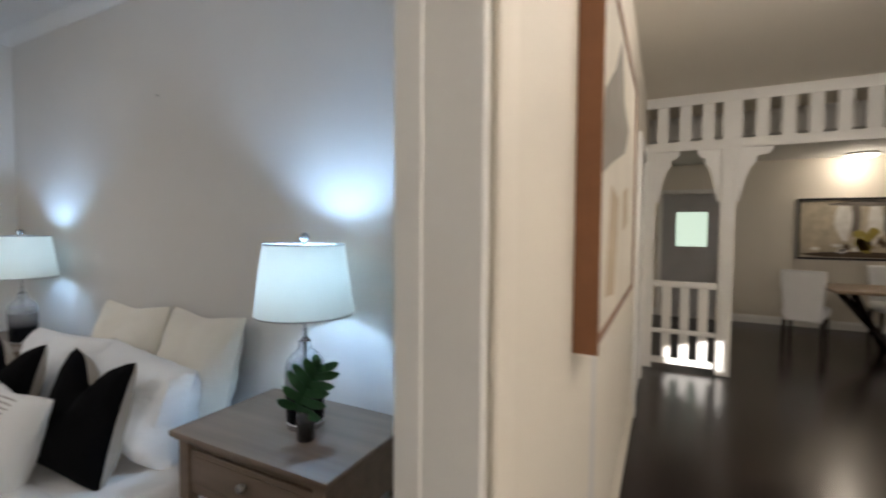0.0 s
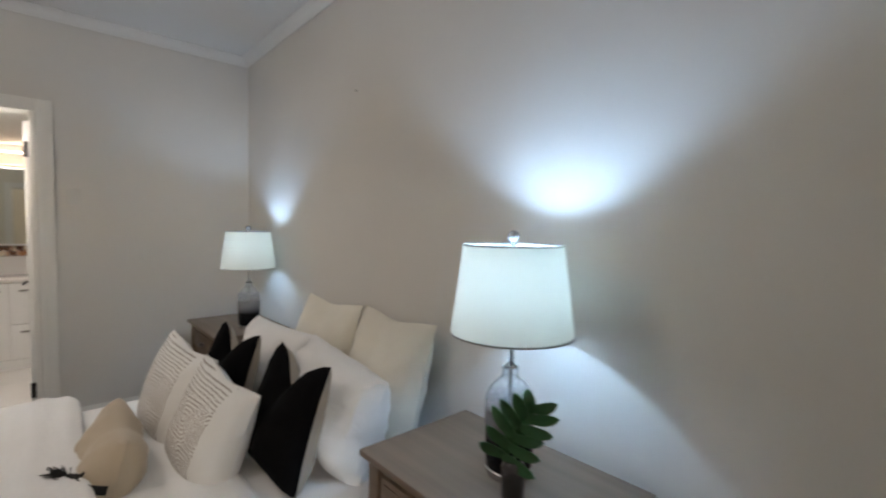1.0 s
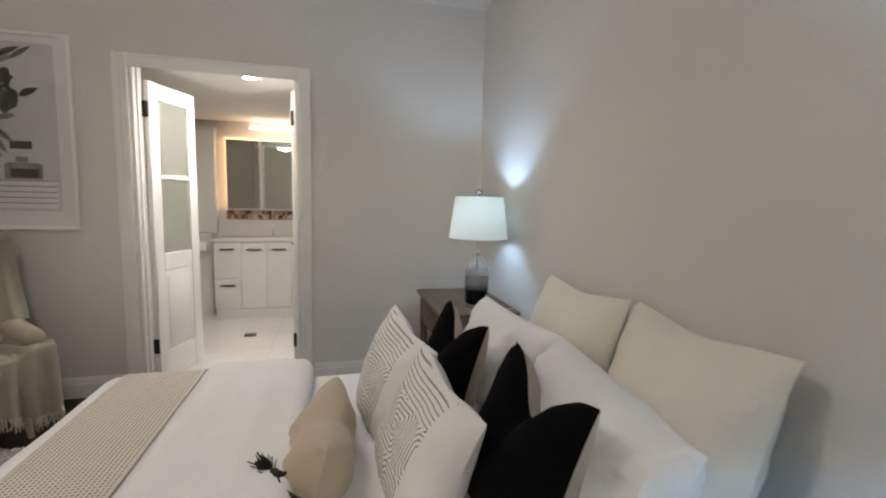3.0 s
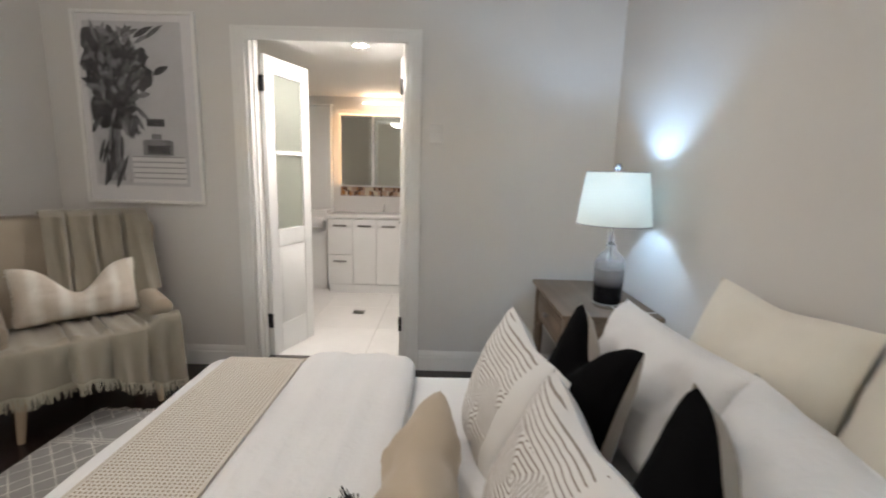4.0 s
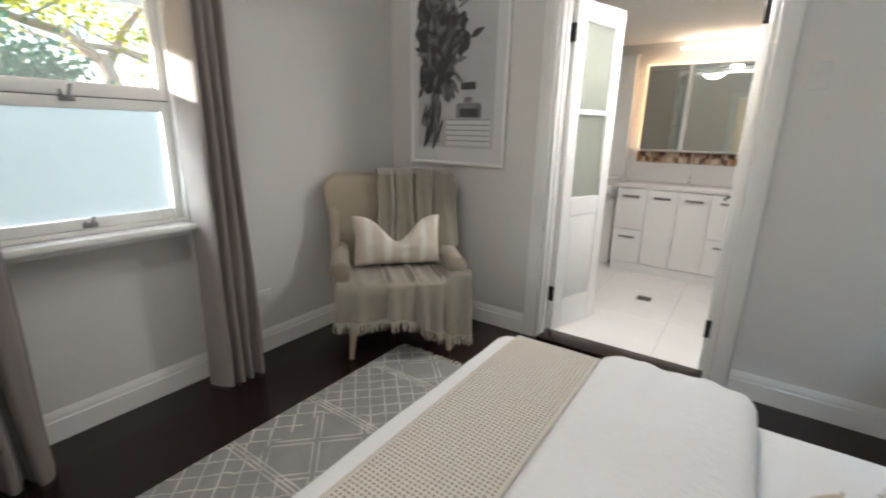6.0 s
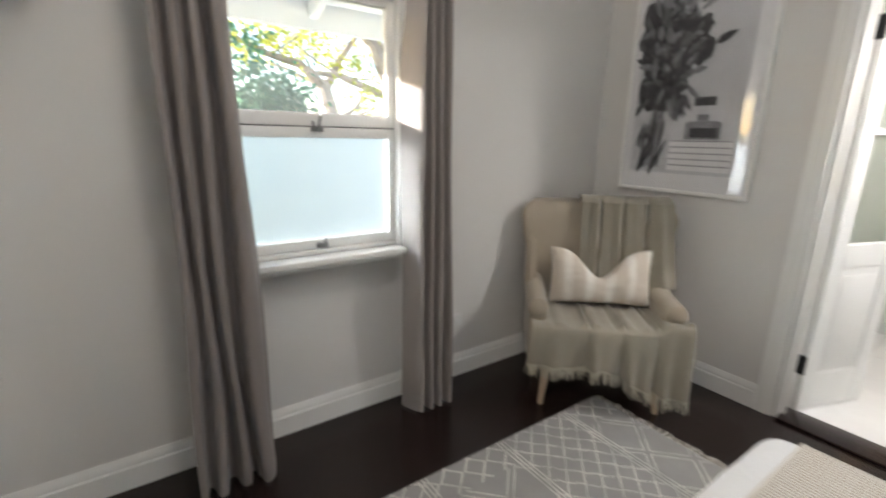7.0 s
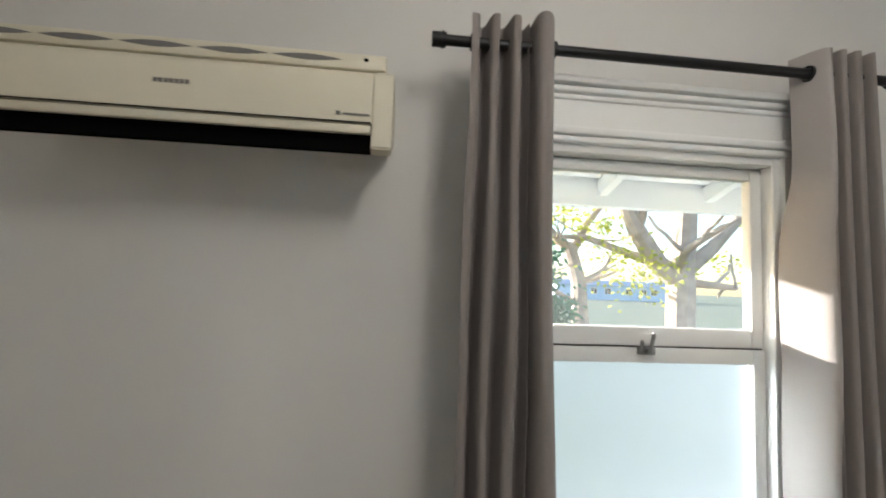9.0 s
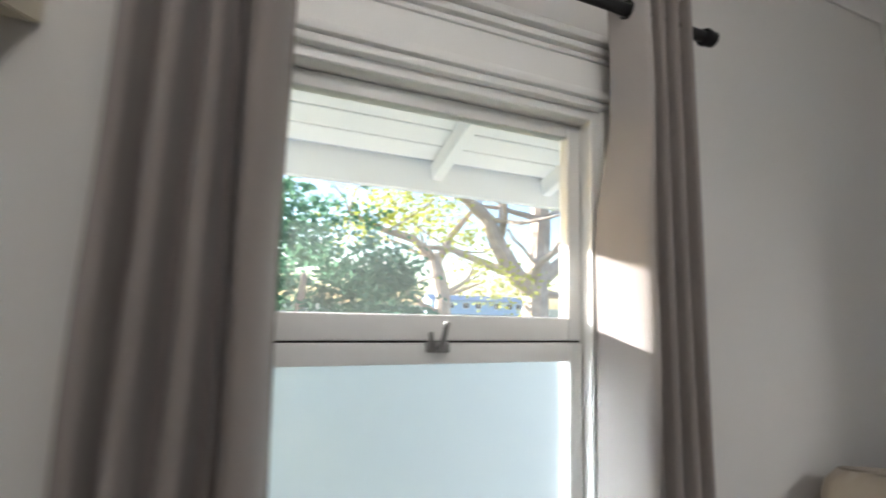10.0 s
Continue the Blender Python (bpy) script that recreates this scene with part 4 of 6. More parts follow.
def lumbar():
    c = thing("lumbar_cushion", (-2.46, 0.24, PZ - 0.035), "small beige cushion with a black cord and tassels", "cushion", turn=-3, tilt=-14)
    part("cover", pillow_mesh(0.50, 0.225, 0.18, seed=9, bow=0.05, chop=0.022, wrinkle=0.012), beige_linen, c)
    bm = bmesh.new()
    pts = [Vector((0.18, -0.060 * math.sin(k * math.pi / 14) * 1.28, 0.098 - 0.098 * math.cos(k * math.pi / 14))) for k in range(9)]
    for p, q in zip(pts, pts[1:]):
        tube(bm, p, q, 0.004, 8)
    part("cord", bm, black_cord, c)
    rnd = random.Random(4)
    k, d = Vector((0.17, -0.105, 0.08)), Vector((-0.055, -0.065, 0.004))
    bm = tube(bmesh.new(), (0.18, -0.08, 0.11), k, 0.006, 8)
    e = k + d * 0.3
    tube(bm, k, e, 0.016, 10, 0.015)
    for j in range(260):
        f = e + d.normalized() * rnd.uniform(0.028, 0.05) + Vector((rnd.gauss(0, 0.013), rnd.gauss(0, 0.013), rnd.gauss(0, 0.010)))
        f.z = max(f.z, 0.072)
        tube(bm, e + Vector((rnd.gauss(0, 0.004), rnd.gauss(0, 0.004), 0)), f, 0.0016, 3)
    part("tassel", bm, black_cord, c, "short black tassel")
    bm = bmesh.new()
    sheet(bm, lambda u, v: (0.17 + 0.10 * u, -0.11 + 0.085 * u * u, 0.088 - 0.012 * math.sin(u * 2.6) + (v - 0.5) * 0.028), 14, 2)
    thicken(bm, 0.004)
    part("ribbon", bm, black_cord, c, "flat black ribbon end")
    b = bmesh.new()
    bmesh.ops.create_icosphere(b, subdivisions=2, radius=0.019)
    b.transform(Matrix.Translation(k))
    part("knot", b, black_cord, c)


lumbar()


# ---- bedside tables ----
def bedside_table(at, label):
    """0.73 wide, 0.48 deep, 0.674 high; its front towards -y."""
    t = thing("bedside_table", at, label, "bedside table", "bedside tables")
    w, d, h = 0.365, 0.24, 0.674
    part("tabletop", B(((-w, -d, h - 0.022), (w, d, h)), ((-w + 0.012, -d + 0.012, h - 0.034), (w - 0.012, d - 0.005, h - 0.0225)), bevel=0.005), grey_oak, t)
    for x in (-1, 1):
        for y in (-1, 1):
            px, py = x * (w - 0.05), y * (d - 0.045)
            bm = B(((px - 0.025, py - 0.025, 0.42), (px + 0.025, py + 0.025, h - 0.035)), bevel=0.004)
            tube(bm, (px, py, 0.42), (px, py, 0.40), 0.018, 16)
            lathe(bm, [(0.0, 0.0), (0.016, 0.0), (0.02, 0.12), (0.025, 0.28), (0.027, 0.36), (0.022, 0.39), (0.03, 0.40), (0.022, 0.415), (0.0, 0.415)], 20, (px, py, 0))
            part("leg", bm, grey_oak, t)
    part("apron", B(((-w + 0.075, d - 0.065, 0.45), (w - 0.075, d - 0.05, h - 0.035)), ((-w + 0.035, -d + 0.07, 0.45), (-w + 0.05, d - 0.07, h - 0.035)), ((w - 0.05, -d + 0.07, 0.45), (w - 0.035, d - 0.07, h - 0.035)),
                    ((-w + 0.075, -d + 0.035, 0.45), (w - 0.075, -d + 0.05, 0.485)), ((-w + 0.075, -d + 0.035, h - 0.06), (w - 0.075, -d + 0.05, h - 0.035)), bevel=0.002, segs=1), grey_oak, t)
    dr = part("drawer", B(((-w + 0.08, -d + 0.028, 0.49), (w - 0.08, -d + 0.046, h - 0.064)), ((-w + 0.10, -d + 0.022, 0.506), (w - 0.10, -d + 0.03, h - 0.08)), bevel=0.004), grey_oak, t)
    bm = lathe(bmesh.new(), [(0.0, 0.030), (0.011, 0.028), (0.016, 0.020), (0.013, 0.010), (0.007, 0.006), (0.009, 0.0), (0.0, 0.0)], 20)
    bm.transform(pose(0, -d + 0.022, 0.558, 90, 0, 0))
    part("knob", bm, dark_steel, dr, "dark metal knob")
    part("lower_shelf", B(((-w + 0.055, -d + 0.045, 0.14), (w - 0.055, d - 0.045, 0.158)), bevel=0.003), grey_oak, t)
    return t


bedside_table((-1.295, 1.065, 0), "grey-brown oak bedside table with one drawer, beside the doorway wall")
bedside_table((-3.785, 1.10, 0), "grey-brown oak bedside table with one drawer, in the corner")


# ---- table lamps ----
def table_lamp(at, label, power):
    l = thing("table_lamp", at, label, "table lamp", "bedside lamps")
    bm = lathe(bmesh.new(), [(0.0, 0.0), (0.064, 0.0), (0.066, 0.004), (0.066, 0.020), (0.062, 0.024), (0.0, 0.024)])
    part("foot", bm, steel, l, "brushed metal foot")
    prof = [(0.066, 0.026), (0.068, 0.05), (0.070, 0.12), (0.073, 0.19), (0.072, 0.215), (0.064, 0.243), (0.045, 0.268), (0.026, 0.282), (0.022, 0.30), (0.024, 0.312)]
    bm = lathe(bmesh.new(), prof + [(r - 0.004, z) for r, z in reversed(prof)], 44)
    g = part("glass_body", bm, lamp_glass, l, "glass body fading from black to clear")
    g.visible_shadow = False
    part("stem", tube(tube(bmesh.new(), (0, 0, 0.024), (0, 0, 0.31), 0.006), (0, 0, 0.31), (0, 0, 0.50), 0.0045), dark_steel, l)
    part("cap", lathe(bmesh.new(), [(0.0, 0.312), (0.023, 0.312), (0.016, 0.318), (0.009, 0.326), (0.012, 0.34), (0.009, 0.355), (0.0, 0.356)], 24), lamp_glass, l).visible_shadow = False
    part("socket", lathe(bmesh.new(), [(0.0, 0.40), (0.017, 0.40), (0.019, 0.41), (0.019, 0.455), (0.0, 0.455)], 20), dark_steel, l)
    z0, z1, r0, r1 = 0.412, 0.662, 0.175, 0.142
    sh = part("shade", lathe(bmesh.new(), [(r0, z0), (r1, z1)], 64), shade_mat, l, "white fabric drum shade, lit")
    for r, z in ((r0, z0), (r1, z1)):
        part("rim", lathe(bmesh.new(), [(r + 0.0015, z - 0.002), (r + 0.0015, z + 0.003), (r - 0.0015, z + 0.003), (r - 0.0015, z - 0.002)], 64), dark_steel, sh)
    bm = bmesh.new()
    for k in range(3):
        a = k * math.tau / 3 + 0.4
        tube(bm, (0, 0, z1 - 0.006), (r1 * math.cos(a), r1 * math.sin(a), z1 - 0.002), 0.0018, 6)
    part("spider", bm, dark_steel, l)
    b = bmesh.new()
    bmesh.ops.create_uvsphere(b, u_segments=20, v_segments=12, radius=0.017)
    b.transform(Matrix.Translation((0, 0, z1 + 0.026)))
    tube(b, (0, 0, z1 - 0.008), (0, 0, z1 + 0.012), 0.008)
    part("finial", b, finial_metal, l, "silvery ball finial")
    lamp("bulb_front", "SPOT", power * 1.05, (0.45, 0.70, 1.0), Matrix.Translation(Vector(at) + Vector((0, 0, 0.56))) @ Matrix.Rotation(math.pi, 4, "X"), 0.022, radians(106))
    lamp("bulb", "POINT", power * 0.70, (0.45, 0.70, 1.0), Matrix.Translation(Vector(at) + Vector((0, 0, 0.56))), 0.018)
    return l


table_lamp((-1.262, 1.085, 0.674), "table lamp with white shade and smoky glass body, lit", 3.3)
second = table_lamp((-3.60, 1.125, 0.674), "table lamp with white shade and smoky glass body, in the corner", 1.8)
bm = bmesh.new()
way = [Vector((0.06, 0.02, 0.006)), Vector((0.10, 0.01, 0.004)), Vector((0.125, 0.05, 0.004)), Vector((0.12, 0.11, 0.004)), Vector((0.11, 0.2, 0.003))]
for p, q in zip(way, way[1:]):
    tube(bm, p, q, 0.003, 8)
part("power_cord", bm, plastic_white, second, "thin white power cord")
single("picture_nail", tube(bmesh.new(), (-2.55, NY + 0.001, 2.10), (-2.55, NY - 0.014, 2.103), 0.003, 8), dark_steel, "small bare nail in the wall above the bed", "nail")


def leaf_vase():
    v = thing("leaf_vase", (-1.178, 1.0, 0.674), "small dark glass vase with one green lobed leaf", "vase", turn=36)
    prof = [(0.0, 0.0), (0.028, 0.0), (0.031, 0.004), (0.031, 0.085), (0.027, 0.095), (0.022, 0.10), (0.019, 0.10), (0.024, 0.088), (0.026, 0.02), (0.0, 0.018)]
    part("bottle", lathe(bmesh.new(), prof, 28), smoke_glass, v)
    # the leaf: stalk, blade in the plane facing the room
    bm = tube(bmesh.new(), (0, 0, 0.03), (0.005, 0, 0.13), 0.003, 8)
    part("stalk", bm, plant_green, v)
    bm = bmesh.new()
    root, tip = Vector((-0.03, -0.005, 0.11)), Vector((0.05, 0.0, 0.25))
    axis = tip - root
    for side in (-1, 1):
        for k in range(6):
            f = 0.02 + 0.92 * k / 5
            base = root + axis * f
            along = axis.normalized()
            across = Vector((along.z, 0, -along.x)) * side
            reach = 0.105 * math.sin(math.pi * (0.34 + 0.46 * f)) * (0.88 + 0.12 * math.sin(5 * k + side))
            d = (across * (0.95 - 0.30 * f) + along * (0.12 + 0.55 * f)).normalized()
            n = d.cross(Vector((0, 1, 0)))
            wid = 0.0130
            pts = []
            for s in range(9):
                q = s / 8
                ww = wid * (0.75 + 0.5 * math.sin(math.pi * q * 0.9)) * (1 - q ** 5) ** 0.5
                c = base + d * reach * q + Vector((0, -0.018 * math.sin(q * 2.2) + 0.02 * q * q * (k % 3 - 1), 0))
                pts.append((c + n * ww, c + Vector((0, 0.004, 0)), c - n * ww))
            vv = [[bm.verts.new(p) for p in row] for row in pts]
            for a, b in zip(vv, vv[1:]):
                for i in (0, 1):
                    bm.faces.new((a[i], a[i + 1], b[i + 1], b[i]))
    bm2 = bmesh.new()
    sheet(bm2, lambda u, w: tuple(root + axis * u + Vector((axis.z, 0, -axis.x)).normalized() * (w - 0.5) * 0.05 * math.sin(math.pi * (0.1 + 0.85 * u)) + Vector((0, 0.003, 0))), 12, 4)
    join(bm, bm2)
    thicken(bm, 0.0015)
    part("leaf", bm, plant_green, v, "glossy green deeply lobed leaf")


leaf_vase()

# ---- rug ----
rug = thing("rug", (-2.3, -0.45, 0.0), "grey patterned wool rug with pale diamond lines", "rug")
part("rug_body", B(((-1.32, -1.09, 0.001), (1.32, 1.0, 0.013)), bevel=0.004), rug_mat, rug)
bm = bmesh.new()
rnd = random.Random(8)
for k in range(150):
    y = -1.085 + 2.07 * k / 149
    for x, s in ((-1.318, -1), (1.318, 1)):
        tube(bm, (x, y, 0.007), (x + s * rnd.uniform(0.035, 0.055), y + rnd.gauss(0, 0.006), 0.003), 0.0026, 5)
tagged(part("fringe", bm, cream_linen, rug), kind="stuff")


# ---- armchair ----
def armchair():
    c = thing("armchair", (-3.69, -1.63, 0), "beige linen wingback armchair with tapered wooden legs", "armchair", turn=138)
    # local: the front towards -y, turned so that it looks into the room
    c.scale = (1.0, 0.82, 0.99)
    part("seat", soft_slab((-0.29, -0.30, 0.27), (0.29, 0.26, 0.45), 0.05, 0.004, 2, 5), chair_linen, c)
    part("seat_frame", B(((-0.32, -0.29, 0.21), (0.32, 0.30, 0.29)), bevel=0.02), chair_linen, c)
    def back(u, v):
        a = u * math.tau
        z = 0.28 + 0.76 * v
        q = min(1, max(0, (v - 0.15) / 0.75))
        half = 0.30 + 0.125 * q * q * (3 - 2 * q)
        if v > 0.88:
            half -= 0.07 * ((v - 0.88) / 0.12) ** 2.4
        cx, cy = math.cos(a), math.sin(a)
        x = half * math.copysign(abs(cx) ** 0.35, cx)
        y = 0.075 * math.copysign(abs(cy) ** 0.6, cy)
        y += 0.25 + 0.13 * v - 0.10 * (abs(x) / 0.38) ** 3 * (0.4 + 0.6 * v)
        if v > 0.9:
            y = (y - (0.25 + 0.13 * v)) * (1 - 0.45 * ((v - 0.9) / 0.1)) + 0.25 + 0.13 * v
        return (x, y, z)
    bm = sheet(bmesh.new(), back, 56, 26, True)
    top = [v for v in bm.verts if abs(v.co.z - 1.04) < 0.001]
    bot = [v for v in bm.verts if abs(v.co.z - 0.28) < 0.001]
    for ring in (top, bot):
        ring.sort(key=lambda v: math.atan2(v.co.y - 0.3, v.co.x))
        bm.faces.new(ring)
    part("backrest", bm, chair_linen, c)
    for s in (-1, 1):
        bm = soft_slab((s * 0.33 - 0.045, -0.24, 0.22), (s * 0.33 + 0.045, 0.30, 0.55), 0.04, 0.004, s + 3, 4)
        tube(bm, (s * 0.335, -0.235, 0.535), (s * 0.335, 0.30, 0.57), 0.054, 24)
        b = bmesh.new()
        bmesh.ops.create_uvsphere(b, u_segments=20, v_segments=10, radius=0.054)
        join(bm, b, Matrix.Translation((s * 0.335, -0.235, 0.535)) @ Matrix.Scale(0.5, 4, (0, 1, 0)))
        part("armrest", bm, chair_linen, c)
        bm = bmesh.new()
        prism(bm, [(0.02, 0.54), (0.30, 0.54), (0.37, 0.90), (0.26, 0.89), (0.16, 0.78), (0.10, 0.66)], "x", s * 0.36 - 0.03, s * 0.36 + 0.03)
        bmesh.ops.bevel(bm, geom=bm.edges[:], offset=0.02, segments=3, affect="EDGES")
        part("wing", bm, chair_linen, c)
        for y in (-0.25, 0.27):
            tip = (s * 0.29, y * 1.05, 0.0)
            part("leg", tube(bmesh.new(), (s * 0.27, y, 0.23), tip, 0.026, 12, 0.014), pale_wood, c, "pale tapered wooden leg")


armchair()
CH = pose(-3.69, -1.63, 0, 0, 0, 138)


fringe_wool = mat("fringe_wool", (0.44, 0.41, 0.33), 0.95, 0.08, 8, 200, 0.3)


def throw():
    t = thing("throw_blanket", (-3.69, -1.63, 0), "sage-beige fringed wool throw draped over the armchair", "throw blanket", turn=138)
    t.scale = (1.0, 0.82, 0.99)
    # back strip: over the top of the backrest, one side only
    def back(u, v):
        x = -0.09 + 0.49 * u
        rip = 0.008 * math.sin(u * 27 + 0.6 * v) + 0.004 * math.sin(u * 55 + v * 3) - 0.012
        for c in (0.20, 0.47, 0.72):
            w = u - c - 0.03 * (v - 0.5) + 0.012 * math.sin(v * 5 + c * 9)
            rip += 0.045 * math.exp(-(w / 0.014) ** 2) - 0.014 * math.exp(-((w + 0.045) / 0.03) ** 2)
        side = min(1.0, max(0.0, (x - 0.24) / 0.09))
        low = 0.46 + 0.14 * side
        if v < 0.85:
            k = v / 0.85
            z = low + (1.045 - low) * k
            front = 0.03 + 0.47 * (z - 0.57)
            return (x, (0.125 + 0.135 * k) * (1 - side) + front * side + rip, z)
        k = (v - 0.85) / 0.15
        return (x, 0.26 + (0.253 - 0.26) * side + (0.16 + 0.02 * side) * math.sin(k * math.pi / 2) + rip * (1 - k), 1.045 + 0.022 * math.sin(k * math.pi))
    part("back_fall", thicken(sheet(bmesh.new(), back, 50, 30), 0.006), throw_wool, t)
    # seat part: over the seat's front, longer on one side
    def seat(u, v):
        x = 0.40 - 0.76 * u
        side = min(1.0, max(0.0, (x - 0.25) / 0.05))
        long = 0.20 + 0.15 * min(1.0, max(0, (0.50 - u) / 0.35)) ** 0.8
        rip = 0.008 * math.sin(u * 24 + 1) + 0.004 * math.sin(u * 55)
        for c in (0.36, 0.58, 0.15):
            rip += 0.012 * math.exp(-((u - c - 0.03 * v) / 0.03) ** 2) - 0.016 * math.exp(-((u - c - 0.05 - 0.03 * v) / 0.014) ** 2)
        if v > 0.55:
            k = (v - 0.55) / 0.45
            return (x, -0.31 + 0.50 * k * (1 - 0.98 * side), 0.463 + abs(rip) * 1.2 + 0.05 * side)
        k = 1 - v / 0.55
        a = min(1, k * 3) * math.pi / 2
        return (x - 0.03 * k * (u - 0.3), -0.31 - 0.035 * math.sin(a) - rip * 2.2 * k, 0.463 + 0.05 * side * (1 - k) - 0.035 * (1 - math.cos(a)) - long * max(0, k - 0.15))
    part("seat_fall", thicken(sheet(bmesh.new(), seat, 70, 30), 0.006), throw_wool, t)
    bm = bmesh.new()
    rnd = random.Random(6)
    for k in range(120):
        u = k / 119
        p = Vector(seat(u, 0.0))
        q = p + Vector((rnd.gauss(0, 0.006), rnd.uniform(-0.006, 0.004), -rnd.uniform(0.055, 0.075)))
        m = (p + q) / 2 + Vector((rnd.gauss(0, 0.004), -0.003, 0))
        tube(bm, p, m, 0.0034, 5)
        tube(bm, m, q, 0.003, 5, 0.0022)
    tagged(part("fringe", bm, fringe_wool, t, "pale twisted fringe"), kind="stuff")


throw()
ob = single("cushion", pillow_mesh(0.54, 0.31, 0.14, chop=0.13, seed=12, bow=0.05, wrinkle=0.01), stripe_mat, "cream striped lumbar cushion with a dented top", "cushion")
ob.matrix_world = CH @ pose(0.02, 0.05, 0.48, -14, 0, 0)
rnd = random.Random(31)
bm = bmesh.new()
for k in range(46):
    for side in (-1, 1):
        z = 0.02 + 0.28 * k / 45
        x = side * 0.27 * (1 - 0.05 * (1 - (z / 0.155 - 1) ** 2))
        tube(bm, (x, 0, z), (x + side * rnd.uniform(0.006, 0.014), rnd.gauss(0, 0.004), z + rnd.gauss(0, 0.004)), 0.0018, 4)
tagged(part("frayed_edge", bm, cream_linen, ob), kind="stuff")


# ---- wall picture ----
paper = mat("paper", (0.72, 0.71, 0.71), 0.5, 0.03, 3, 40, 0.02)
ink_dark = mat("ink_dark", (0.05, 0.05, 0.054), 0.6, 0.5, 30, 120, 0.02)
ink_mid = mat("ink_mid", (0.22, 0.22, 0.23), 0.6, 0.4, 25, 100, 0.02)
ink_soft = mat("ink_soft", (0.13, 0.13, 0.135), 0.6, 0.5, 30, 120, 0.02)
ink_light = mat("ink_light", (0.48, 0.48, 0.49), 0.6, 0.2, 20, 80, 0.02)


picture_glass = mat("picture_glass", (0.98, 0.98, 0.98), 0.03, 0.0, bump=0.0, trans=1.0, ior=1.35)


def botanical_print():
    y0, y1, z0, z1 = -1.955, -1.215, 1.075, 2.215
    p = thing("framed_print", (WX, (y0 + y1) / 2, z0), "large white-framed grey print of a flower vase and books", "picture")
    w, h = (y1 - y0) / 2, z1 - z0
    def flat(name, pts, layer, m, parent=p):
        b = bmesh.new()
        # local y runs along the wall, z up; outline in metres from the print's lower middle
        prism(b, pts, "x", 0.0165 + 0.0006 * layer, 0.0169 + 0.0006 * layer)
        return part(name, b, m, parent, smooth=False)
    part("frame", B(((0.002, -w, 0), (0.032, -w + 0.02, h)), ((0.002, w - 0.02, 0), (0.032, w, h)), ((0.002, -w + 0.0205, 0), (0.031, w - 0.0205, 0.02)), ((0.002, -w + 0.0205, h - 0.02), (0.031, w - 0.0205, h)), bevel=0.003), trim_paint, p)
    part("paper", B(((0.006, -w + 0.02, 0.02), (0.016, w - 0.02, h - 0.02))), paper, p)
    g = part("glass", B(((0.0235, -w + 0.02, 0.02), (0.0255, w - 0.02, h - 0.02))), picture_glass, p)
    g.visible_shadow = False
    art = part("image_ground", B(((0.0161, -w + 0.06, 0.11), (0.0164, w - 0.09, h - 0.06))), mat("print_ground", (0.55, 0.55, 0.56), 0.5, 0.12, 2.5, 30, 0.0), p)
    rnd = random.Random(21)
    def blob(cy, cz, ry, rz, n=14, jag=0.25, ang=0.0):
        out = []
        for k in range(n):
            a = k * math.tau / n
            r = 1 + rnd.uniform(-jag, jag)
            yy, zz = ry * r * math.cos(a), rz * r * math.sin(a)
            out.append((cy + yy * math.cos(ang) - zz * math.sin(ang), cz + yy * math.sin(ang) + zz * math.cos(ang)))
        return out
    # glass vase with stems
    flat("vase_shape", [(-0.29, 0.12), (-0.085, 0.12), (-0.075, 0.40), (-0.115, 0.47), (-0.22, 0.47), (-0.28, 0.40)], 1, ink_light, art)
    for k in range(13):
        y = rnd.uniform(-0.26, -0.11)
        flat("stem", [(y, 0.14), (y + 0.012, 0.14), (-0.16 + (y + 0.18) * 0.4 + 0.01, 0.50), (-0.16 + (y + 0.18) * 0.4, 0.50)], 2 + k % 2, ink_mid if k % 3 else ink_dark, art)
    for k in range(9):
        y = rnd.uniform(-0.27, -0.12)
        flat("vase_leaf", blob(y, rnd.uniform(0.15, 0.36), 0.012, 0.07, 10, 0.2, rnd.uniform(-0.6, 0.6)), 4, ink_dark, art)
    # foliage: a dark mass, pointed leaves round it
    def lens(cy, cz, half, length, ang):
        out = []
        for k in range(-5, 6):
            q = k / 5
            out.append((half * (1 - q * q), length * q))
        for k in range(4, -5, -1):
            q = k / 5
            out.append((-half * (1 - q * q), length * q))
        return [(cy + p * math.cos(ang) - q * math.sin(ang) + 0.4 * half * (q / length) ** 2, cz + p * math.sin(ang) + q * math.cos(ang)) for p, q in out]
    for k in range(46):
        cz = rnd.uniform(0.50, 0.97)
        cy = rnd.uniform(-0.28, 0.05 if cz > 0.68 else -0.08)
        flat("mass_shape", blob(cy, cz, rnd.uniform(0.035, 0.06), rnd.uniform(0.05, 0.08), 13, 0.3), 3 + k % 3, ink_dark, art)
    for k in range(120):
        cy, cz = rnd.gauss(-0.13, 0.11), rnd.gauss(0.77, 0.16)
        cy, cz = min(max(cy, -0.285), 0.14), min(max(cz, 0.46), 1.02)
        if cz < 0.64:
            cy = min(cy, -0.06)
        ang = math.atan2(cz - 0.58, cy + 0.14) - math.pi / 2 + rnd.gauss(0, 0.6)
        flat("leaf_shape", lens(cy, cz, rnd.uniform(0.010, 0.022), rnd.uniform(0.04, 0.075), ang), 6 + k % 5, (ink_dark, ink_mid, ink_dark, ink_soft)[k % 4], art)
    for y, z, ang in ((-0.01, 0.50, 0.5), (0.015, 0.55, 0.8), (-0.03, 0.47, 0.1), (-0.05, 0.45, -0.1)):
        flat("drooping_leaf", lens(y, z, 0.014, 0.06, ang), 11, ink_mid, art)
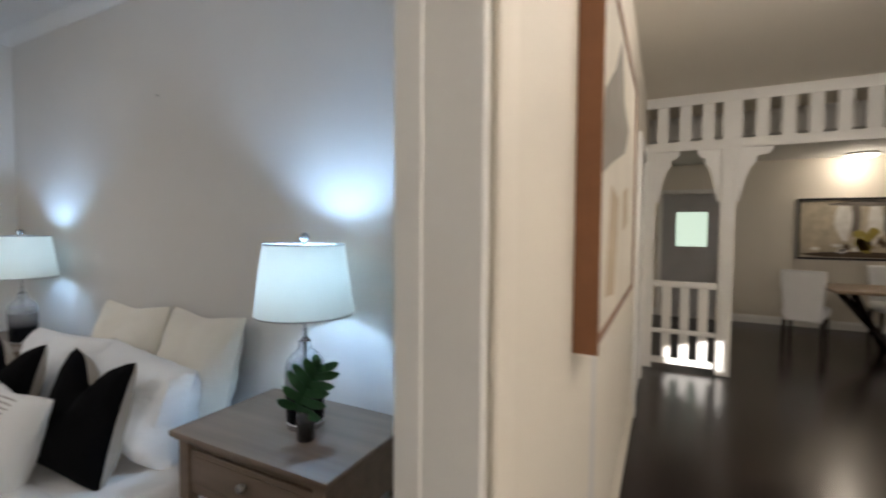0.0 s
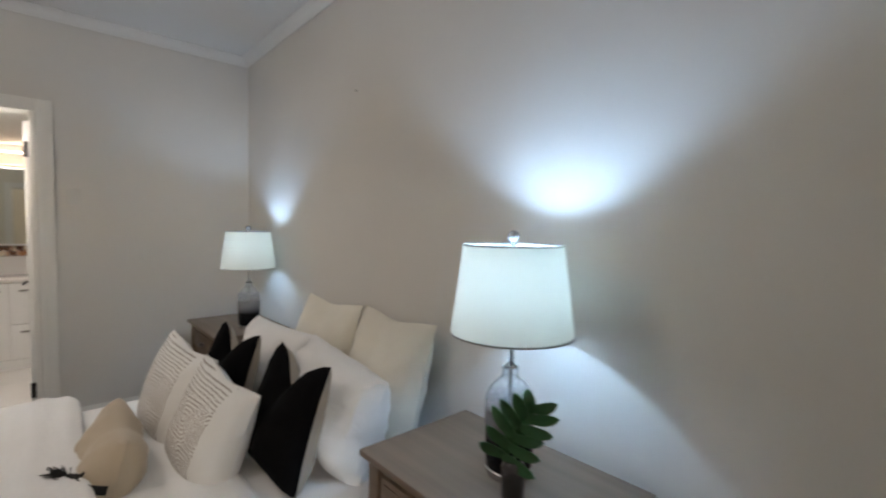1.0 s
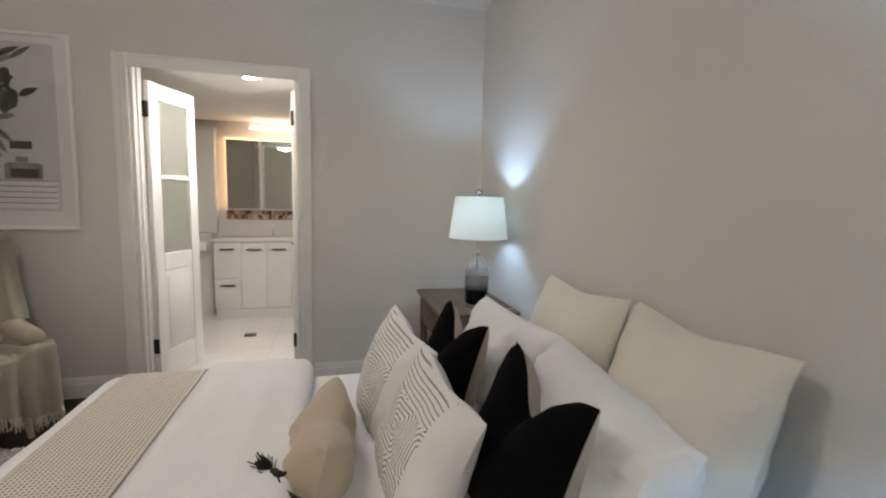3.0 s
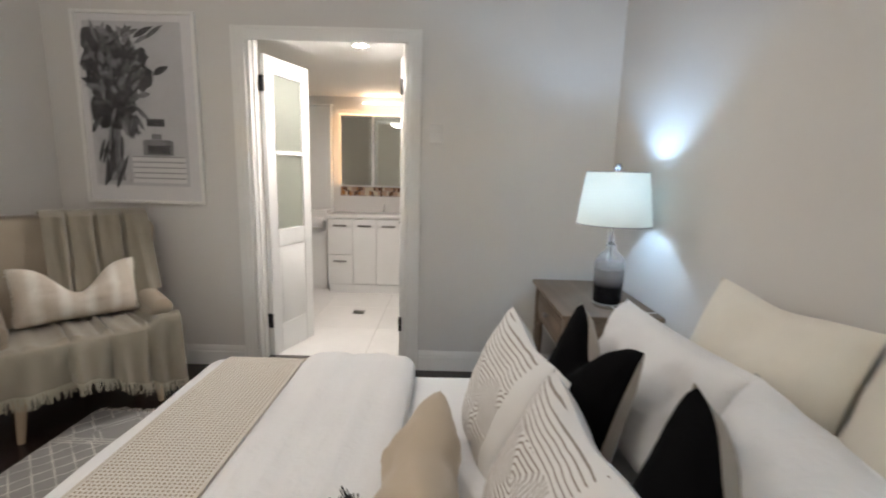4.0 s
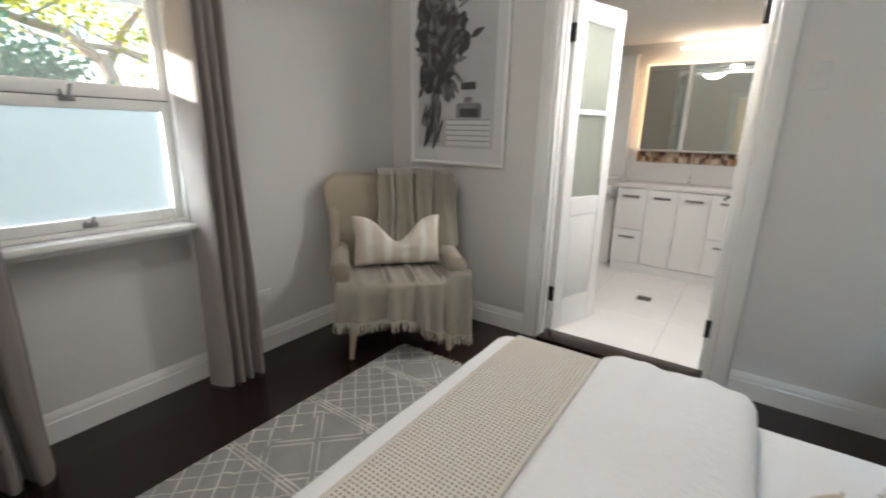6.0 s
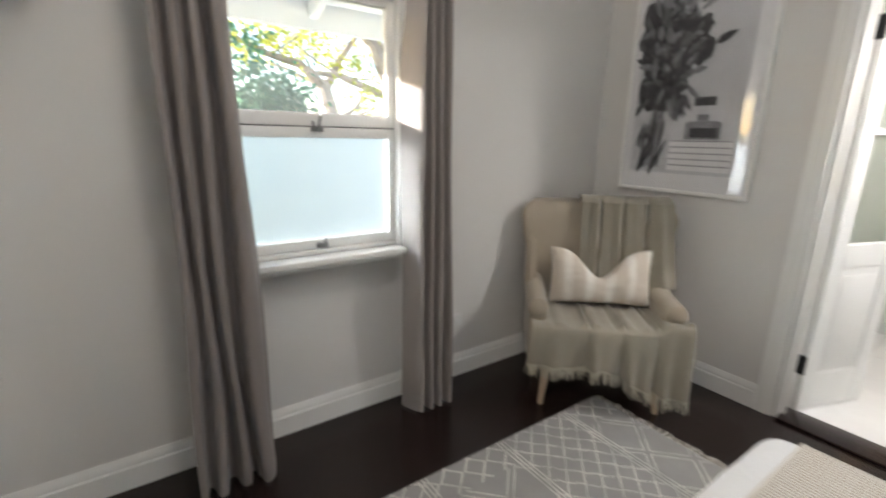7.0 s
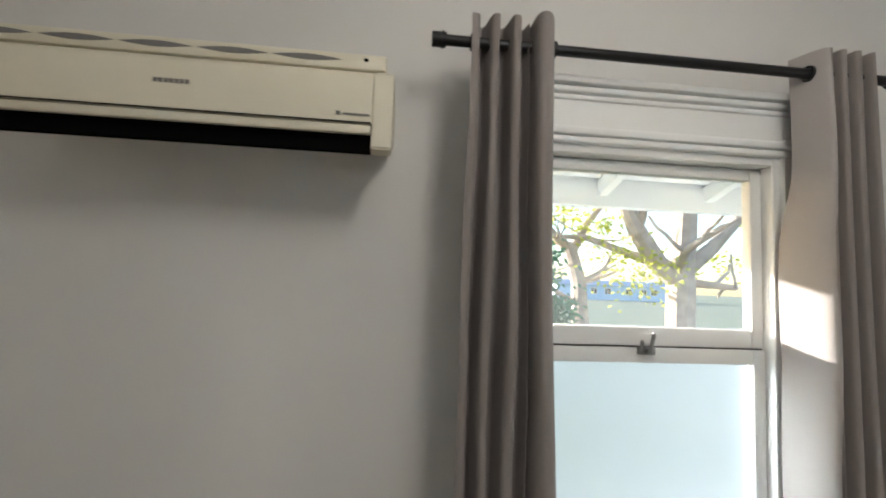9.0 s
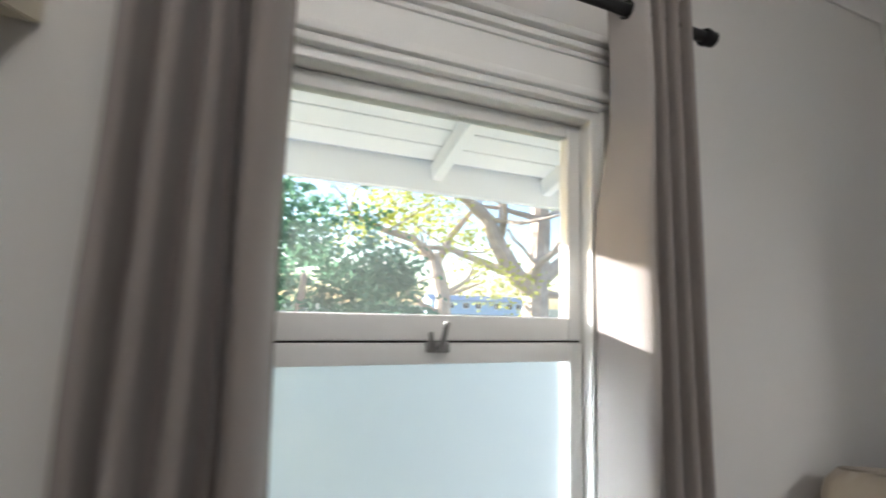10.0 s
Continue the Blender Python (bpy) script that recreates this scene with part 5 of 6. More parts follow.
    # stacked books, small bottle
    for k in range(5):
        z = 0.13 + 0.033 * k
        flat("book_shape", [(-0.075 + 0.006 * (k % 2), z), (0.26, z), (0.26, z + 0.026), (-0.075 + 0.006 * (k % 2), z + 0.026)], 2, paper, art)
        flat("book_line", [(-0.07, z + 0.026), (0.255, z + 0.026), (0.255, z + 0.031), (-0.07, z + 0.031)], 3, ink_mid, art)
    flat("bottle_shape", [(0.0, 0.30), (0.19, 0.30), (0.19, 0.385), (0.165, 0.395), (0.02, 0.395), (0.0, 0.385)], 3, ink_mid, art)
    flat("bottle_label", [(0.03, 0.31), (0.17, 0.31), (0.17, 0.36), (0.03, 0.36)], 4, ink_dark, art)
    flat("bottle_neck", [(0.06, 0.397), (0.12, 0.397), (0.12, 0.43), (0.06, 0.43)], 3, ink_mid, art)
    flat("bottle_stopper", [(0.035, 0.475), (0.145, 0.475), (0.145, 0.52), (0.035, 0.52)], 3, ink_dark, art)
    flat("stopper_stem", [(0.075, 0.432), (0.105, 0.432), (0.105, 0.474), (0.075, 0.474)], 3, ink_light, art)


botanical_print()


def wall_plate(name, m, label, n, wide=0.075, tall=0.115):
    s = new(name)
    s.matrix_world = m
    tagged(s, label, "wall switch")
    part("plate", B(((-wide / 2, 0.001, -tall / 2), (wide / 2, 0.009, tall / 2)), bevel=0.003), plate_plastic, s)
    for k in range(n):
        x = (k - (n - 1) / 2) * 0.026
        part("rocker", B(((x - 0.008, 0.0095, -0.014), (x + 0.008, 0.013, 0.014)), bevel=0.002), plate_plastic, s)


wall_plate("light_switch", pose(WX, 0.235, 1.55, 0, 0, -90), "white wall light switch beside the bathroom door", 2, 0.08, 0.11)
wall_plate("power_outlet", pose(-3.10, SY, 0.345, 0, 0, 0), "white power outlet low on the wall", 2, 0.115, 0.075)


# ---- bathroom ----
BY0, BY1, BXB, BCZ = -1.62, 0.95, -6.55, 2.13
bath_ceiling = mat("bath_ceiling", (0.84, 0.83, 0.80), 0.7, 0.02, 2, 200, 0.03)
setting("bathroom_ceiling", B(((BXB - 0.1, BY0 - 0.1, BCZ), (-4.391, BY1 + 0.1, BCZ + 0.1))), bath_ceiling, "white bathroom ceiling")
bath_wall = mat("bath_wall", (0.76, 0.75, 0.73), 0.3, 0.03, 2, 30, 0.02)
setting("bathroom_wall_west", B(((BXB - 0.1, BY0 - 0.1, 0), (BXB, BY1 + 0.1, BCZ))), bath_wall, "white tiled bathroom wall behind the vanity")
setting("bathroom_wall_south", B(((BXB, BY0 - 0.1, 0), (-4.391, BY0, BCZ))), bath_wall, "white bathroom side wall")
setting("bathroom_wall_north", B(((BXB, BY1, 0), (-4.391, BY1 + 0.1, BCZ))), bath_wall, "white bathroom side wall beyond the vanity")
setting("bathroom_wall_nib", B(((BXB, BY0, 0), (-6.28, -1.0, 0.86)), ((BXB, BY0, 0.8605), (-6.265, -1.0, 0.885)), bevel=0.004, segs=1), bath_wall, "low white boxed wall with a ledge beside the vanity")


def bath_leaf(at, turn, label, handle):
    d = thing("bathroom_door", at, label, "door", "bathroom door leaves", turn=turn)
    L, th, h = 0.455, 0.036, 2.03
    # local: hinge at the origin, the leaf along +x
    body = part("leaf", B(((0, -th, 0.012), (0.085, 0, h)), ((L - 0.085, -th, 0.012), (L, 0, h)), ((0.0855, -th + 0.001, 0.012), (L - 0.0855, -0.001, 0.22)), ((0.0855, -th + 0.001, 0.78), (L - 0.0855, -0.001, 0.90)),
                          ((0.0855, -th + 0.001, h - 0.11), (L - 0.0855, -0.001, h)), ((0.0855, -th + 0.001, 1.405), (L - 0.0855, -0.001, 1.435)), bevel=0.003, segs=1), white_gloss, d)
    part("panel", B(((0.085, -th + 0.005, 0.22), (L - 0.085, -0.005, 0.78)), ((0.11, -th + 0.003, 0.26), (L - 0.11, -0.003, 0.74)), bevel=0.002), white_gloss, d)
    for z0, z1 in ((0.90, 1.405), (1.435, h - 0.11)):
        part("pane", B(((0.086, -th / 2 - 0.003, z0), (L - 0.086, -th / 2 + 0.003, z1))), door_glass, d, "frosted glass pane")
    for z in (0.22, 1.80):
        part("hinge", B(((-0.012, -0.034, z), (0.004, 0.003, z + 0.10)), bevel=0.002, segs=1), black_metal, d, "black steel hinge")
    if handle:
        bm = tube(bmesh.new(), (L - 0.04, -th - 0.004, 0.95), (L - 0.04, -th - 0.05, 0.95), 0.008)
        tube(bm, (L - 0.04, -th - 0.045, 0.95), (L - 0.14, -th - 0.045, 0.945), 0.008)
        box(bm, (L - 0.06, -th - 0.006, 0.88), (L - 0.02, -th - 0.0005, 1.02), 0.003)
        tube(bm, (L - 0.04, 0.004, 0.95), (L - 0.04, 0.05, 0.95), 0.008)
        tube(bm, (L - 0.04, 0.045, 0.95), (L - 0.14, 0.045, 0.945), 0.008)
        part("door_handle", bm, black_metal, d, "black lever handle")


bath_leaf((-4.395, DL + 0.026, 0), 161.0, "white half-glazed bathroom door leaf standing open", False)
bath_leaf((-4.395, DR - 0.060, 0), 177.5, "white half-glazed bathroom door leaf folded open, with a black handle", True)


def vanity():
    y0, y1, xf, zt = -0.95, 0.10, -6.10, 0.855
    v = thing("vanity_unit", (xf, (y0 + y1) / 2, 0), "white gloss bathroom vanity with drawers and doors", "vanity")
    o = Matrix.Translation((-xf, -(y0 + y1) / 2, 0))
    def add(name, bm, m, parent=v, label=""):
        bm.transform(o)
        return part(name, bm, m, parent, label)
    add("carcass", B(((BXB + 0.004, y0, 0.10), (xf - 0.02, y1, zt - 0.035))), white_gloss)
    add("plinth", B(((BXB + 0.004, y0 + 0.01, 0.001), (xf - 0.012, y1 - 0.01, 0.099))), white_gloss)
    cols = [(-0.95, -0.685), (-0.68, -0.43), (-0.425, -0.175), (-0.17, 0.10)]
    for k, (a, b) in enumerate(cols):
        rows = [(0.105, 0.425), (0.431, 0.81)] if k in (0, 3) else [(0.105, 0.81)]
        for z0, z1 in rows:
            f = add("drawer_front" if k in (0, 3) else "door", B(((xf - 0.019, a + 0.002, z0), (xf, b - 0.002, z1)), bevel=0.003), white_gloss)
            zz = z1 - 0.075
            c = (a + b) / 2
            add("handle", B(((xf + 0.012, c - 0.07, zz), (xf + 0.022, c + 0.07, zz + 0.018)), ((xf + 0.0005, c - 0.065, zz + 0.004), (xf + 0.0125, c - 0.055, zz + 0.014)), ((xf + 0.0005, c + 0.055, zz + 0.004), (xf + 0.0125, c + 0.065, zz + 0.014)), bevel=0.002, segs=1), dark_steel, f, "brushed metal bar handle")
    top = B(((BXB + 0.004, y0 - 0.02, zt - 0.034), (xf + 0.015, y1 + 0.02, zt)), bevel=0.006)
    add("benchtop", top, ceramic_white, label="white moulded basin top")
    bm = lathe(bmesh.new(), [(0.0, 0.0), (0.022, 0.0), (0.022, 0.006), (0.014, 0.01), (0.014, 0.09), (0.010, 0.095), (0.0, 0.095)], 20, (BXB + 0.10, -0.40, zt))
    tube(bm, (BXB + 0.10, -0.40, zt + 0.07), (BXB + 0.20, -0.40, zt + 0.055), 0.010)
    tube(bm, (BXB + 0.10, -0.40, zt + 0.095), (BXB + 0.13, -0.40, zt + 0.125), 0.006)
    add("tap", bm, chrome, label="chrome mixer tap")


vanity()


def mirror_cabinet():
    y0, y1, z0, z1 = -0.885, 0.16, 1.15, 1.925
    c = thing("mirror_cabinet", (BXB, (y0 + y1) / 2, z0), "white wall cabinet with mirror doors above the vanity", "mirror cabinet")
    o = Matrix.Translation((-BXB, -(y0 + y1) / 2, -z0))
    bm = B(((BXB + 0.003, y0, z0), (BXB + 0.10, y1, z1)), bevel=0.004)
    bm.transform(o)
    part("case", bm, white_gloss, c)
    for a, b in ((y0 + 0.012, -0.535), (-0.505, y1 - 0.012)):
        bm = B(((BXB + 0.1005, a, z0 + 0.012), (BXB + 0.106, b, z1 - 0.012)), bevel=0.002, segs=1)
        bm.transform(o)
        part("mirror_door", bm, mirror_glass, c)
    bm = B(((BXB + 0.02, y0 - 0.014, z0 + 0.02), (BXB + 0.05, y0 - 0.001, z1)), ((BXB + 0.02, y0 - 0.014, z1 + 0.001), (BXB + 0.05, y1, z1 + 0.013)), bevel=0.003, segs=1)
    bm.transform(o)
    part("backlight", bm, glow("warm_backlight", (1.0, 0.58, 0.26), 1.1), c, "warm glowing light strip behind the mirror")


mirror_cabinet()
led = glow("led_tube", (1.0, 0.80, 0.62), 2.2)
strip = thing("strip_light", (BXB, -0.28, 2.05), "slim white strip light above the mirror, lit", "wall light")
part("tube", B(((0.03, -0.36, 0.0), (0.05, 0.40, 0.018)), bevel=0.006), led, strip)
part("back_plate", B(((0.002, -0.34, 0.002), (0.0295, 0.38, 0.016)), bevel=0.003), plastic_white, strip)
lamp("strip_glow", "AREA", 0.6, (1.0, 0.76, 0.52), look((BXB + 0.06, -0.26, 2.055), (BXB + 1.0, -0.26, 1.95)), 0.7, 0.03)
cup = thing("wall_cabinet", (BXB, -1.14, 0.886), "narrow tall white cabinet standing on the bathroom ledge", "cabinet")
part("case", B(((0.002, -0.16, 0.0), (0.075, 0.145, 1.13)), bevel=0.003), white_gloss, cup)
part("door", B(((0.0755, -0.155, 0.005), (0.092, 0.14, 1.10)), ((0.0925, -0.115, 0.05), (0.0955, 0.10, 1.05)), bevel=0.003), white_gloss, cup)
part("top_edge", B(((0.002, -0.17, 1.131), (0.105, 0.155, 1.15)), bevel=0.004), white_gloss, cup)
down = thing("downlight", (-4.53, -0.285, BCZ), "round recessed bathroom downlight, lit", "downlight")
part("trim_ring", lathe(bmesh.new(), [(0.045, -0.0015), (0.062, -0.0015), (0.06, -0.008), (0.047, -0.006)], 32), plastic_white, down)
part("lens", lathe(bmesh.new(), [(0.0, -0.004), (0.045, -0.003)], 32), glow("downlight_lens", (1.0, 0.95, 0.88), 24), down)
lamp("downlight_glow", "AREA", 4.7, (1.0, 0.93, 0.85), look((-4.53, -0.285, BCZ - 0.012), (-4.53, -0.285, 0)), 0.12)
roll_h = thing("toilet_roll_holder", (-6.262, -1.075, 0.76), "toilet roll on a small chrome holder", "toilet roll")
part("roll", tube(bmesh.new(), (0.06, -0.05, 0), (0.06, 0.05, 0), 0.052, 28), white_linen, roll_h)
part("arm", tube(tube(bmesh.new(), (-0.018, 0.06, 0), (0.06, 0.06, 0), 0.006), (0.06, -0.055, 0), (0.06, 0.06, 0), 0.006), chrome, roll_h)
drain = thing("floor_drain", (-5.43, -0.487, 0.0), "square dark metal floor drain", "floor drain")
part("frame", B(((-0.055, -0.055, 0.0085), (0.055, 0.055, 0.0105)), bevel=0.001, segs=1), dark_steel, drain)
for k in range(5):
    part("bar", B(((-0.045, -0.044 + 0.02 * k, 0.011), (0.045, -0.036 + 0.02 * k, 0.0135))), black_metal, drain)


def shower_screen():
    s = thing("shower_screen", (-4.75, 0.40, 0), "clear glass shower screen with a slim metal frame", "shower screen")
    part("post", B(((-0.01, -0.01, 0.008), (0.01, 0.01, 2.0)), ((0.33, -0.01, 0.008), (0.345, 0.01, 2.0)), ((0.0105, -0.01, 1.98), (0.3295, 0.01, 2.0)), bevel=0.002, segs=1), chrome, s)
    g = part("glass", B(((0.011, -0.003, 0.02), (0.329, 0.003, 1.979))), clear_glass, s)
    g.visible_shadow = False


shower_screen()


# ---- hall and dining room ----
DCZ, AY, FY, HE = 2.46, 4.88, 8.03, 4.0
setting("hall_floor", B(((HX, -2.29, -0.1), (HE + 0.1, FY + 0.1, 0.0))), dark_floor, "dark polished timber floor of the hall and dining room")
hall_ceiling_paint = mat("hall_ceiling_paint", (0.84, 0.79, 0.70), 0.8, 0.02, 2, 200, 0.04)
setting("hall_ceiling", B(((HX, -2.29, 2.72), (HE + 0.1, AY + 0.9, 2.82))), hall_ceiling_paint, "cream hall ceiling")
setting("dining_ceiling", B(((-0.9, AY + 0.92, DCZ), (HE + 0.1, FY + 0.1, DCZ + 0.1)), ((-0.9, AY + 0.901, DCZ), (HE + 0.1, AY + 0.92, 2.83))), ceiling_paint, "cream dining room ceiling")
setting("hall_wall_west", B(((HX - 0.13, NY + 0.13, 0), (HX, FY, 2.83))), hall_paint, "cream hall wall")
setting("hall_wall_south", B(((HX, -2.29, 0), (HE, -2.15, 2.72))), hall_paint, "cream hall end wall")
setting("hall_wall_far", B(((HX, FY, 0), (HE, FY + 0.1, DCZ))), hall_paint, "cream dining room wall")
hall_east = []
for a, b in ((-2.29, 1.35), (1.50, 1.53), (1.97, 3.42), (3.60, FY)):
    hall_east.append(((HE, a, 0), (HE + 0.1, b, 2.83)))
# Invented openings in this unseen wall, placed so sun streaks fall indoors.
for a, b, lo, hi in ((1.35, 1.50, 0.76, 0.86), (1.53, 1.97, 1.05, 1.38), (3.42, 3.60, 0.60, 0.96)):
    hall_east += [((HE, a, 0), (HE + 0.1, b, lo)), ((HE, a, hi), (HE + 0.1, b, 2.83))]
# Made-up window on the closed wall; its area lamp only lightens the hall.
def hall_fill_window():
    w = setting("window_fill", B(((HE - 0.03, -2.02, 0.85), (HE - 0.001, -1.95, 2.05)), ((HE - 0.03, -0.74, 0.85), (HE - 0.001, -0.67, 2.05)), ((HE - 0.03, -1.9495, 1.98), (HE - 0.001, -0.7405, 2.05)), ((HE - 0.03, -1.9495, 0.85), (HE - 0.001, -0.7405, 0.92)), bevel=0.003, segs=1), trim_paint, "unseen framed window added to carry the hall's fill lamp")
    part("frosted_pane", B(((HE - 0.015, -1.95, 0.92), (HE - 0.002, -0.74, 1.98))), frosted_glass, w)
    lamp("hall_fill_area", "AREA", 22, (1.0, 0.92, 0.80), look((HE - 0.04, -1.34, 1.45), (0, 0.2, 1.45)), 1.15, 1.0)


hall_fill_window()
setting("hall_wall_east", B(*hall_east), hall_paint, "unseen cream wall, its narrow openings placed to shape sun streaks")
baseboard("baseboard_hall", (HX, JN + 0.09, 0), (HX, 3.40, 0), (1, 0, 0), hall_paint)
baseboard("baseboard_far", (HX, FY, 0), (HE, FY, 0), (0, -1, 0), trim_paint, 0.12)
setting("trim_side_door", B(((HX + 0.001, 3.42, 0), (HX + 0.03, 3.52, 2.12)), ((HX + 0.001, 4.40, 0), (HX + 0.03, 4.50, 2.12)), ((HX + 0.001, 3.5205, 2.02), (HX + 0.029, 4.3995, 2.12)), bevel=0.004), trim_paint, "white door casing along the hall")
setting("door_side", B(((HX + 0.001, 3.53, 0.01), (HX + 0.012, 4.39, 2.01)), bevel=0.003), trim_paint, "white closed door along the hall")


def painting():
    p = thing("painting", (HX, 1.75, 1.09), "large pale canvas painting with a brown timber edge", "painting")
    part("frame", B(((0.002, -0.75, 0), (0.062, -0.735, 1.05)), ((0.002, 0.735, 0), (0.05, 0.75, 1.05)), ((0.002, -0.7345, 0), (0.05, 0.7345, 0.015)), ((0.002, -0.7345, 1.035), (0.05, 0.7345, 1.05))), frame_brown, p)
    canvas = mat("canvas", (0.62, 0.58, 0.50), 0.8, 0.15, 2.2, 200, 0.2)
    part("canvas", B(((0.002, -0.7345, 0.0155), (0.042, 0.7345, 1.0345))), canvas, p)
    grey = mat("paint_grey", (0.24, 0.22, 0.19), 0.8, 0.2, 6, 60, 0.2)
    tan = mat("paint_tan", (0.46, 0.37, 0.26), 0.8, 0.2, 6, 60, 0.2)
    for pts, m in (([(-0.62, 0.45), (-0.35, 0.52), (0.1, 0.62), (0.3, 0.75), (0.05, 0.80), (-0.1, 1.0), (-0.3, 0.83), (-0.55, 0.7)], grey), ([(-0.45, 0.1), (-0.2, 0.08), (-0.1, 0.42), (-0.35, 0.45)], tan), ([(0.1, 0.3), (0.3, 0.34), (0.28, 0.5), (0.08, 0.46)], tan)):
        part("brush_shape", prism(bmesh.new(), pts, "x", 0.0425, 0.0435), m, p, smooth=False)


painting()


def fretwork():
    f = setting("trim_fretwork_arch", B(((HX, AY - 0.02, 2.62), (HE, AY + 0.03, 2.72)), ((HX, AY - 0.03, 2.18), (HE, AY + 0.04, 2.27)), bevel=0.004), trim_paint, "white turned fretwork screen between hall and dining room")
    for first, count in ((-0.20, 3), (0.62, 17)):
        for k in range(count):
            x = first + 0.195 * k
            part("fret_slat", B(((x, AY - 0.008, 2.27), (x + 0.105, AY + 0.012, 2.62)), bevel=0.003, segs=1), trim_paint, f)
    part("post_head", B(((0.36, AY - 0.012, 2.27), (0.52, AY + 0.02, 2.62)), bevel=0.003, segs=1), trim_paint, f)
    for a, b in ((HX, -0.20), (0.36, 0.48)):
        part("post", B(((a, AY - 0.045, 0.0), (b, AY + 0.055, 2.18)), bevel=0.006), trim_paint, f)
    def bracket(x, s, w=0.24, h=0.50):
        pts = [(0, 0), (0, -h), (0.03, -h), (0.05, -h * 0.82), (0.07, -h * 0.6), (0.10, -h * 0.38), (0.14, -h * 0.30), (0.15, -h * 0.16), (w - 0.03, -h * 0.14), (w, -0.03), (w, 0)]
        part("bracket", prism(bmesh.new(), [(x + s * p * w / 0.24, 2.18 + q) for p, q in pts], "y", AY - 0.015, AY + 0.02), trim_paint, f)
    bracket(0.48, 1, 0.26)
    bracket(0.36, -1, 0.22)
    bracket(-0.20, 1, 0.22)
    for z0, z1 in ((0.83, 0.89), (0.05, 0.11), (0.36, 0.40)):
        part("rail", B(((-0.20, AY - 0.02, z0), (0.36, AY + 0.03, z1)), bevel=0.005), trim_paint, f)
    for k in range(3):
        x = -0.115 + 0.16 * k
        part("baluster", B(((x, AY - 0.008, 0.11), (x + 0.085, AY + 0.017, 0.83)), bevel=0.003, segs=1), trim_paint, f)


fretwork()


def far_door():
    d = setting("door_1", B(((-0.22, FY - 0.05, 0.0), (-0.15, FY - 0.001, 2.06)), ((0.68, FY - 0.05, 0.0), (0.75, FY - 0.001, 2.06)), ((-0.1495, FY - 0.05, 1.99), (0.6795, FY - 0.001, 2.06)), bevel=0.004), trim_paint, "painted back door with a small window")
    grey = mat("door_grey", (0.42, 0.42, 0.43), 0.5, 0.05)
    part("leaf", B(((-0.148, FY - 0.035, 0.01), (0.05, FY - 0.002, 1.985)), ((0.49, FY - 0.035, 0.01), (0.678, FY - 0.002, 1.985)), ((0.0505, FY - 0.035, 0.01), (0.4895, FY - 0.002, 1.15)), ((0.0505, FY - 0.035, 1.70), (0.4895, FY - 0.002, 1.985)), bevel=0.003, segs=1), grey, d)
    # The pane itself emits, imitating daylight from outside.
    part("pane", B(((0.051, FY - 0.02, 1.151), (0.489, FY - 0.014, 1.699))), glow("pane_glow", (0.62, 0.80, 0.60), 0.28), d, "pane that glows itself in place of garden light")


far_door()


# Colours for the room's reflection, painted onto the far framed panel.
reflection_tones = {n: mat("picture_" + n, c, 0.6, 0.3, 8, 60) for n, c in (("cream", (0.50, 0.44, 0.33)), ("white", (0.85, 0.82, 0.75)), ("grey", (0.16, 0.14, 0.12)), ("olive", (0.34, 0.28, 0.06)), ("brown", (0.09, 0.06, 0.035)))}


def far_panel():
    p = thing("reflection_panel", (2.5, FY, 1.0), "wide black-framed panel, a reflected bright room painted on in dabs", "picture")
    part("frame", B(((-0.88, -0.035, 0), (-0.85, -0.002, 0.88)), ((0.85, -0.035, 0), (0.88, -0.002, 0.88)), ((-0.8495, -0.035, 0), (0.8495, -0.002, 0.03)), ((-0.8495, -0.035, 0.85), (0.8495, -0.002, 0.88)), bevel=0.002, segs=1), black_metal, p)
    image = part("image", B(((-0.85, -0.015, 0.03), (0.85, -0.004, 0.85))), reflection_tones["cream"], p)
    rnd = random.Random(17)
    def reflection_dab(tone, cx, cz, rx, rz, layer):
        pts = []
        for k in range(12):
            a, q = k * math.tau / 12, rnd.uniform(0.75, 1.2)
            pts.append((min(0.84, max(-0.84, cx + rx * q * math.cos(a))), min(0.84, max(0.04, cz + rz * q * math.sin(a)))))
        part("reflection_dab", prism(bmesh.new(), pts, "y", -0.0165 - 0.0005 * layer, -0.016 - 0.0005 * layer), reflection_tones[tone], image, smooth=False)
    for k, x in enumerate((-0.36, -0.02, 0.36)):
        reflection_dab("white", x, 0.52, 0.10, 0.27, 0)
        reflection_dab("grey", x + 0.14, 0.58, 0.05, 0.26, 1)
    reflection_dab("grey", -0.1, 0.80, 0.45, 0.04, 2)
    reflection_dab("brown", -0.2, 0.08, 0.6, 0.05, 2)
    for k in range(9):
        reflection_dab("white", rnd.uniform(-0.7, 0.6), rnd.uniform(0.10, 0.22), 0.06, 0.03, 3)
        reflection_dab("brown", rnd.uniform(-0.8, 0.7), rnd.uniform(0.12, 0.32), 0.035, 0.05, 4)
    for k in range(8):
        reflection_dab("olive", rnd.gauss(-0.12, 0.08), rnd.uniform(0.16, 0.44), 0.07, 0.06, 5)


far_panel()


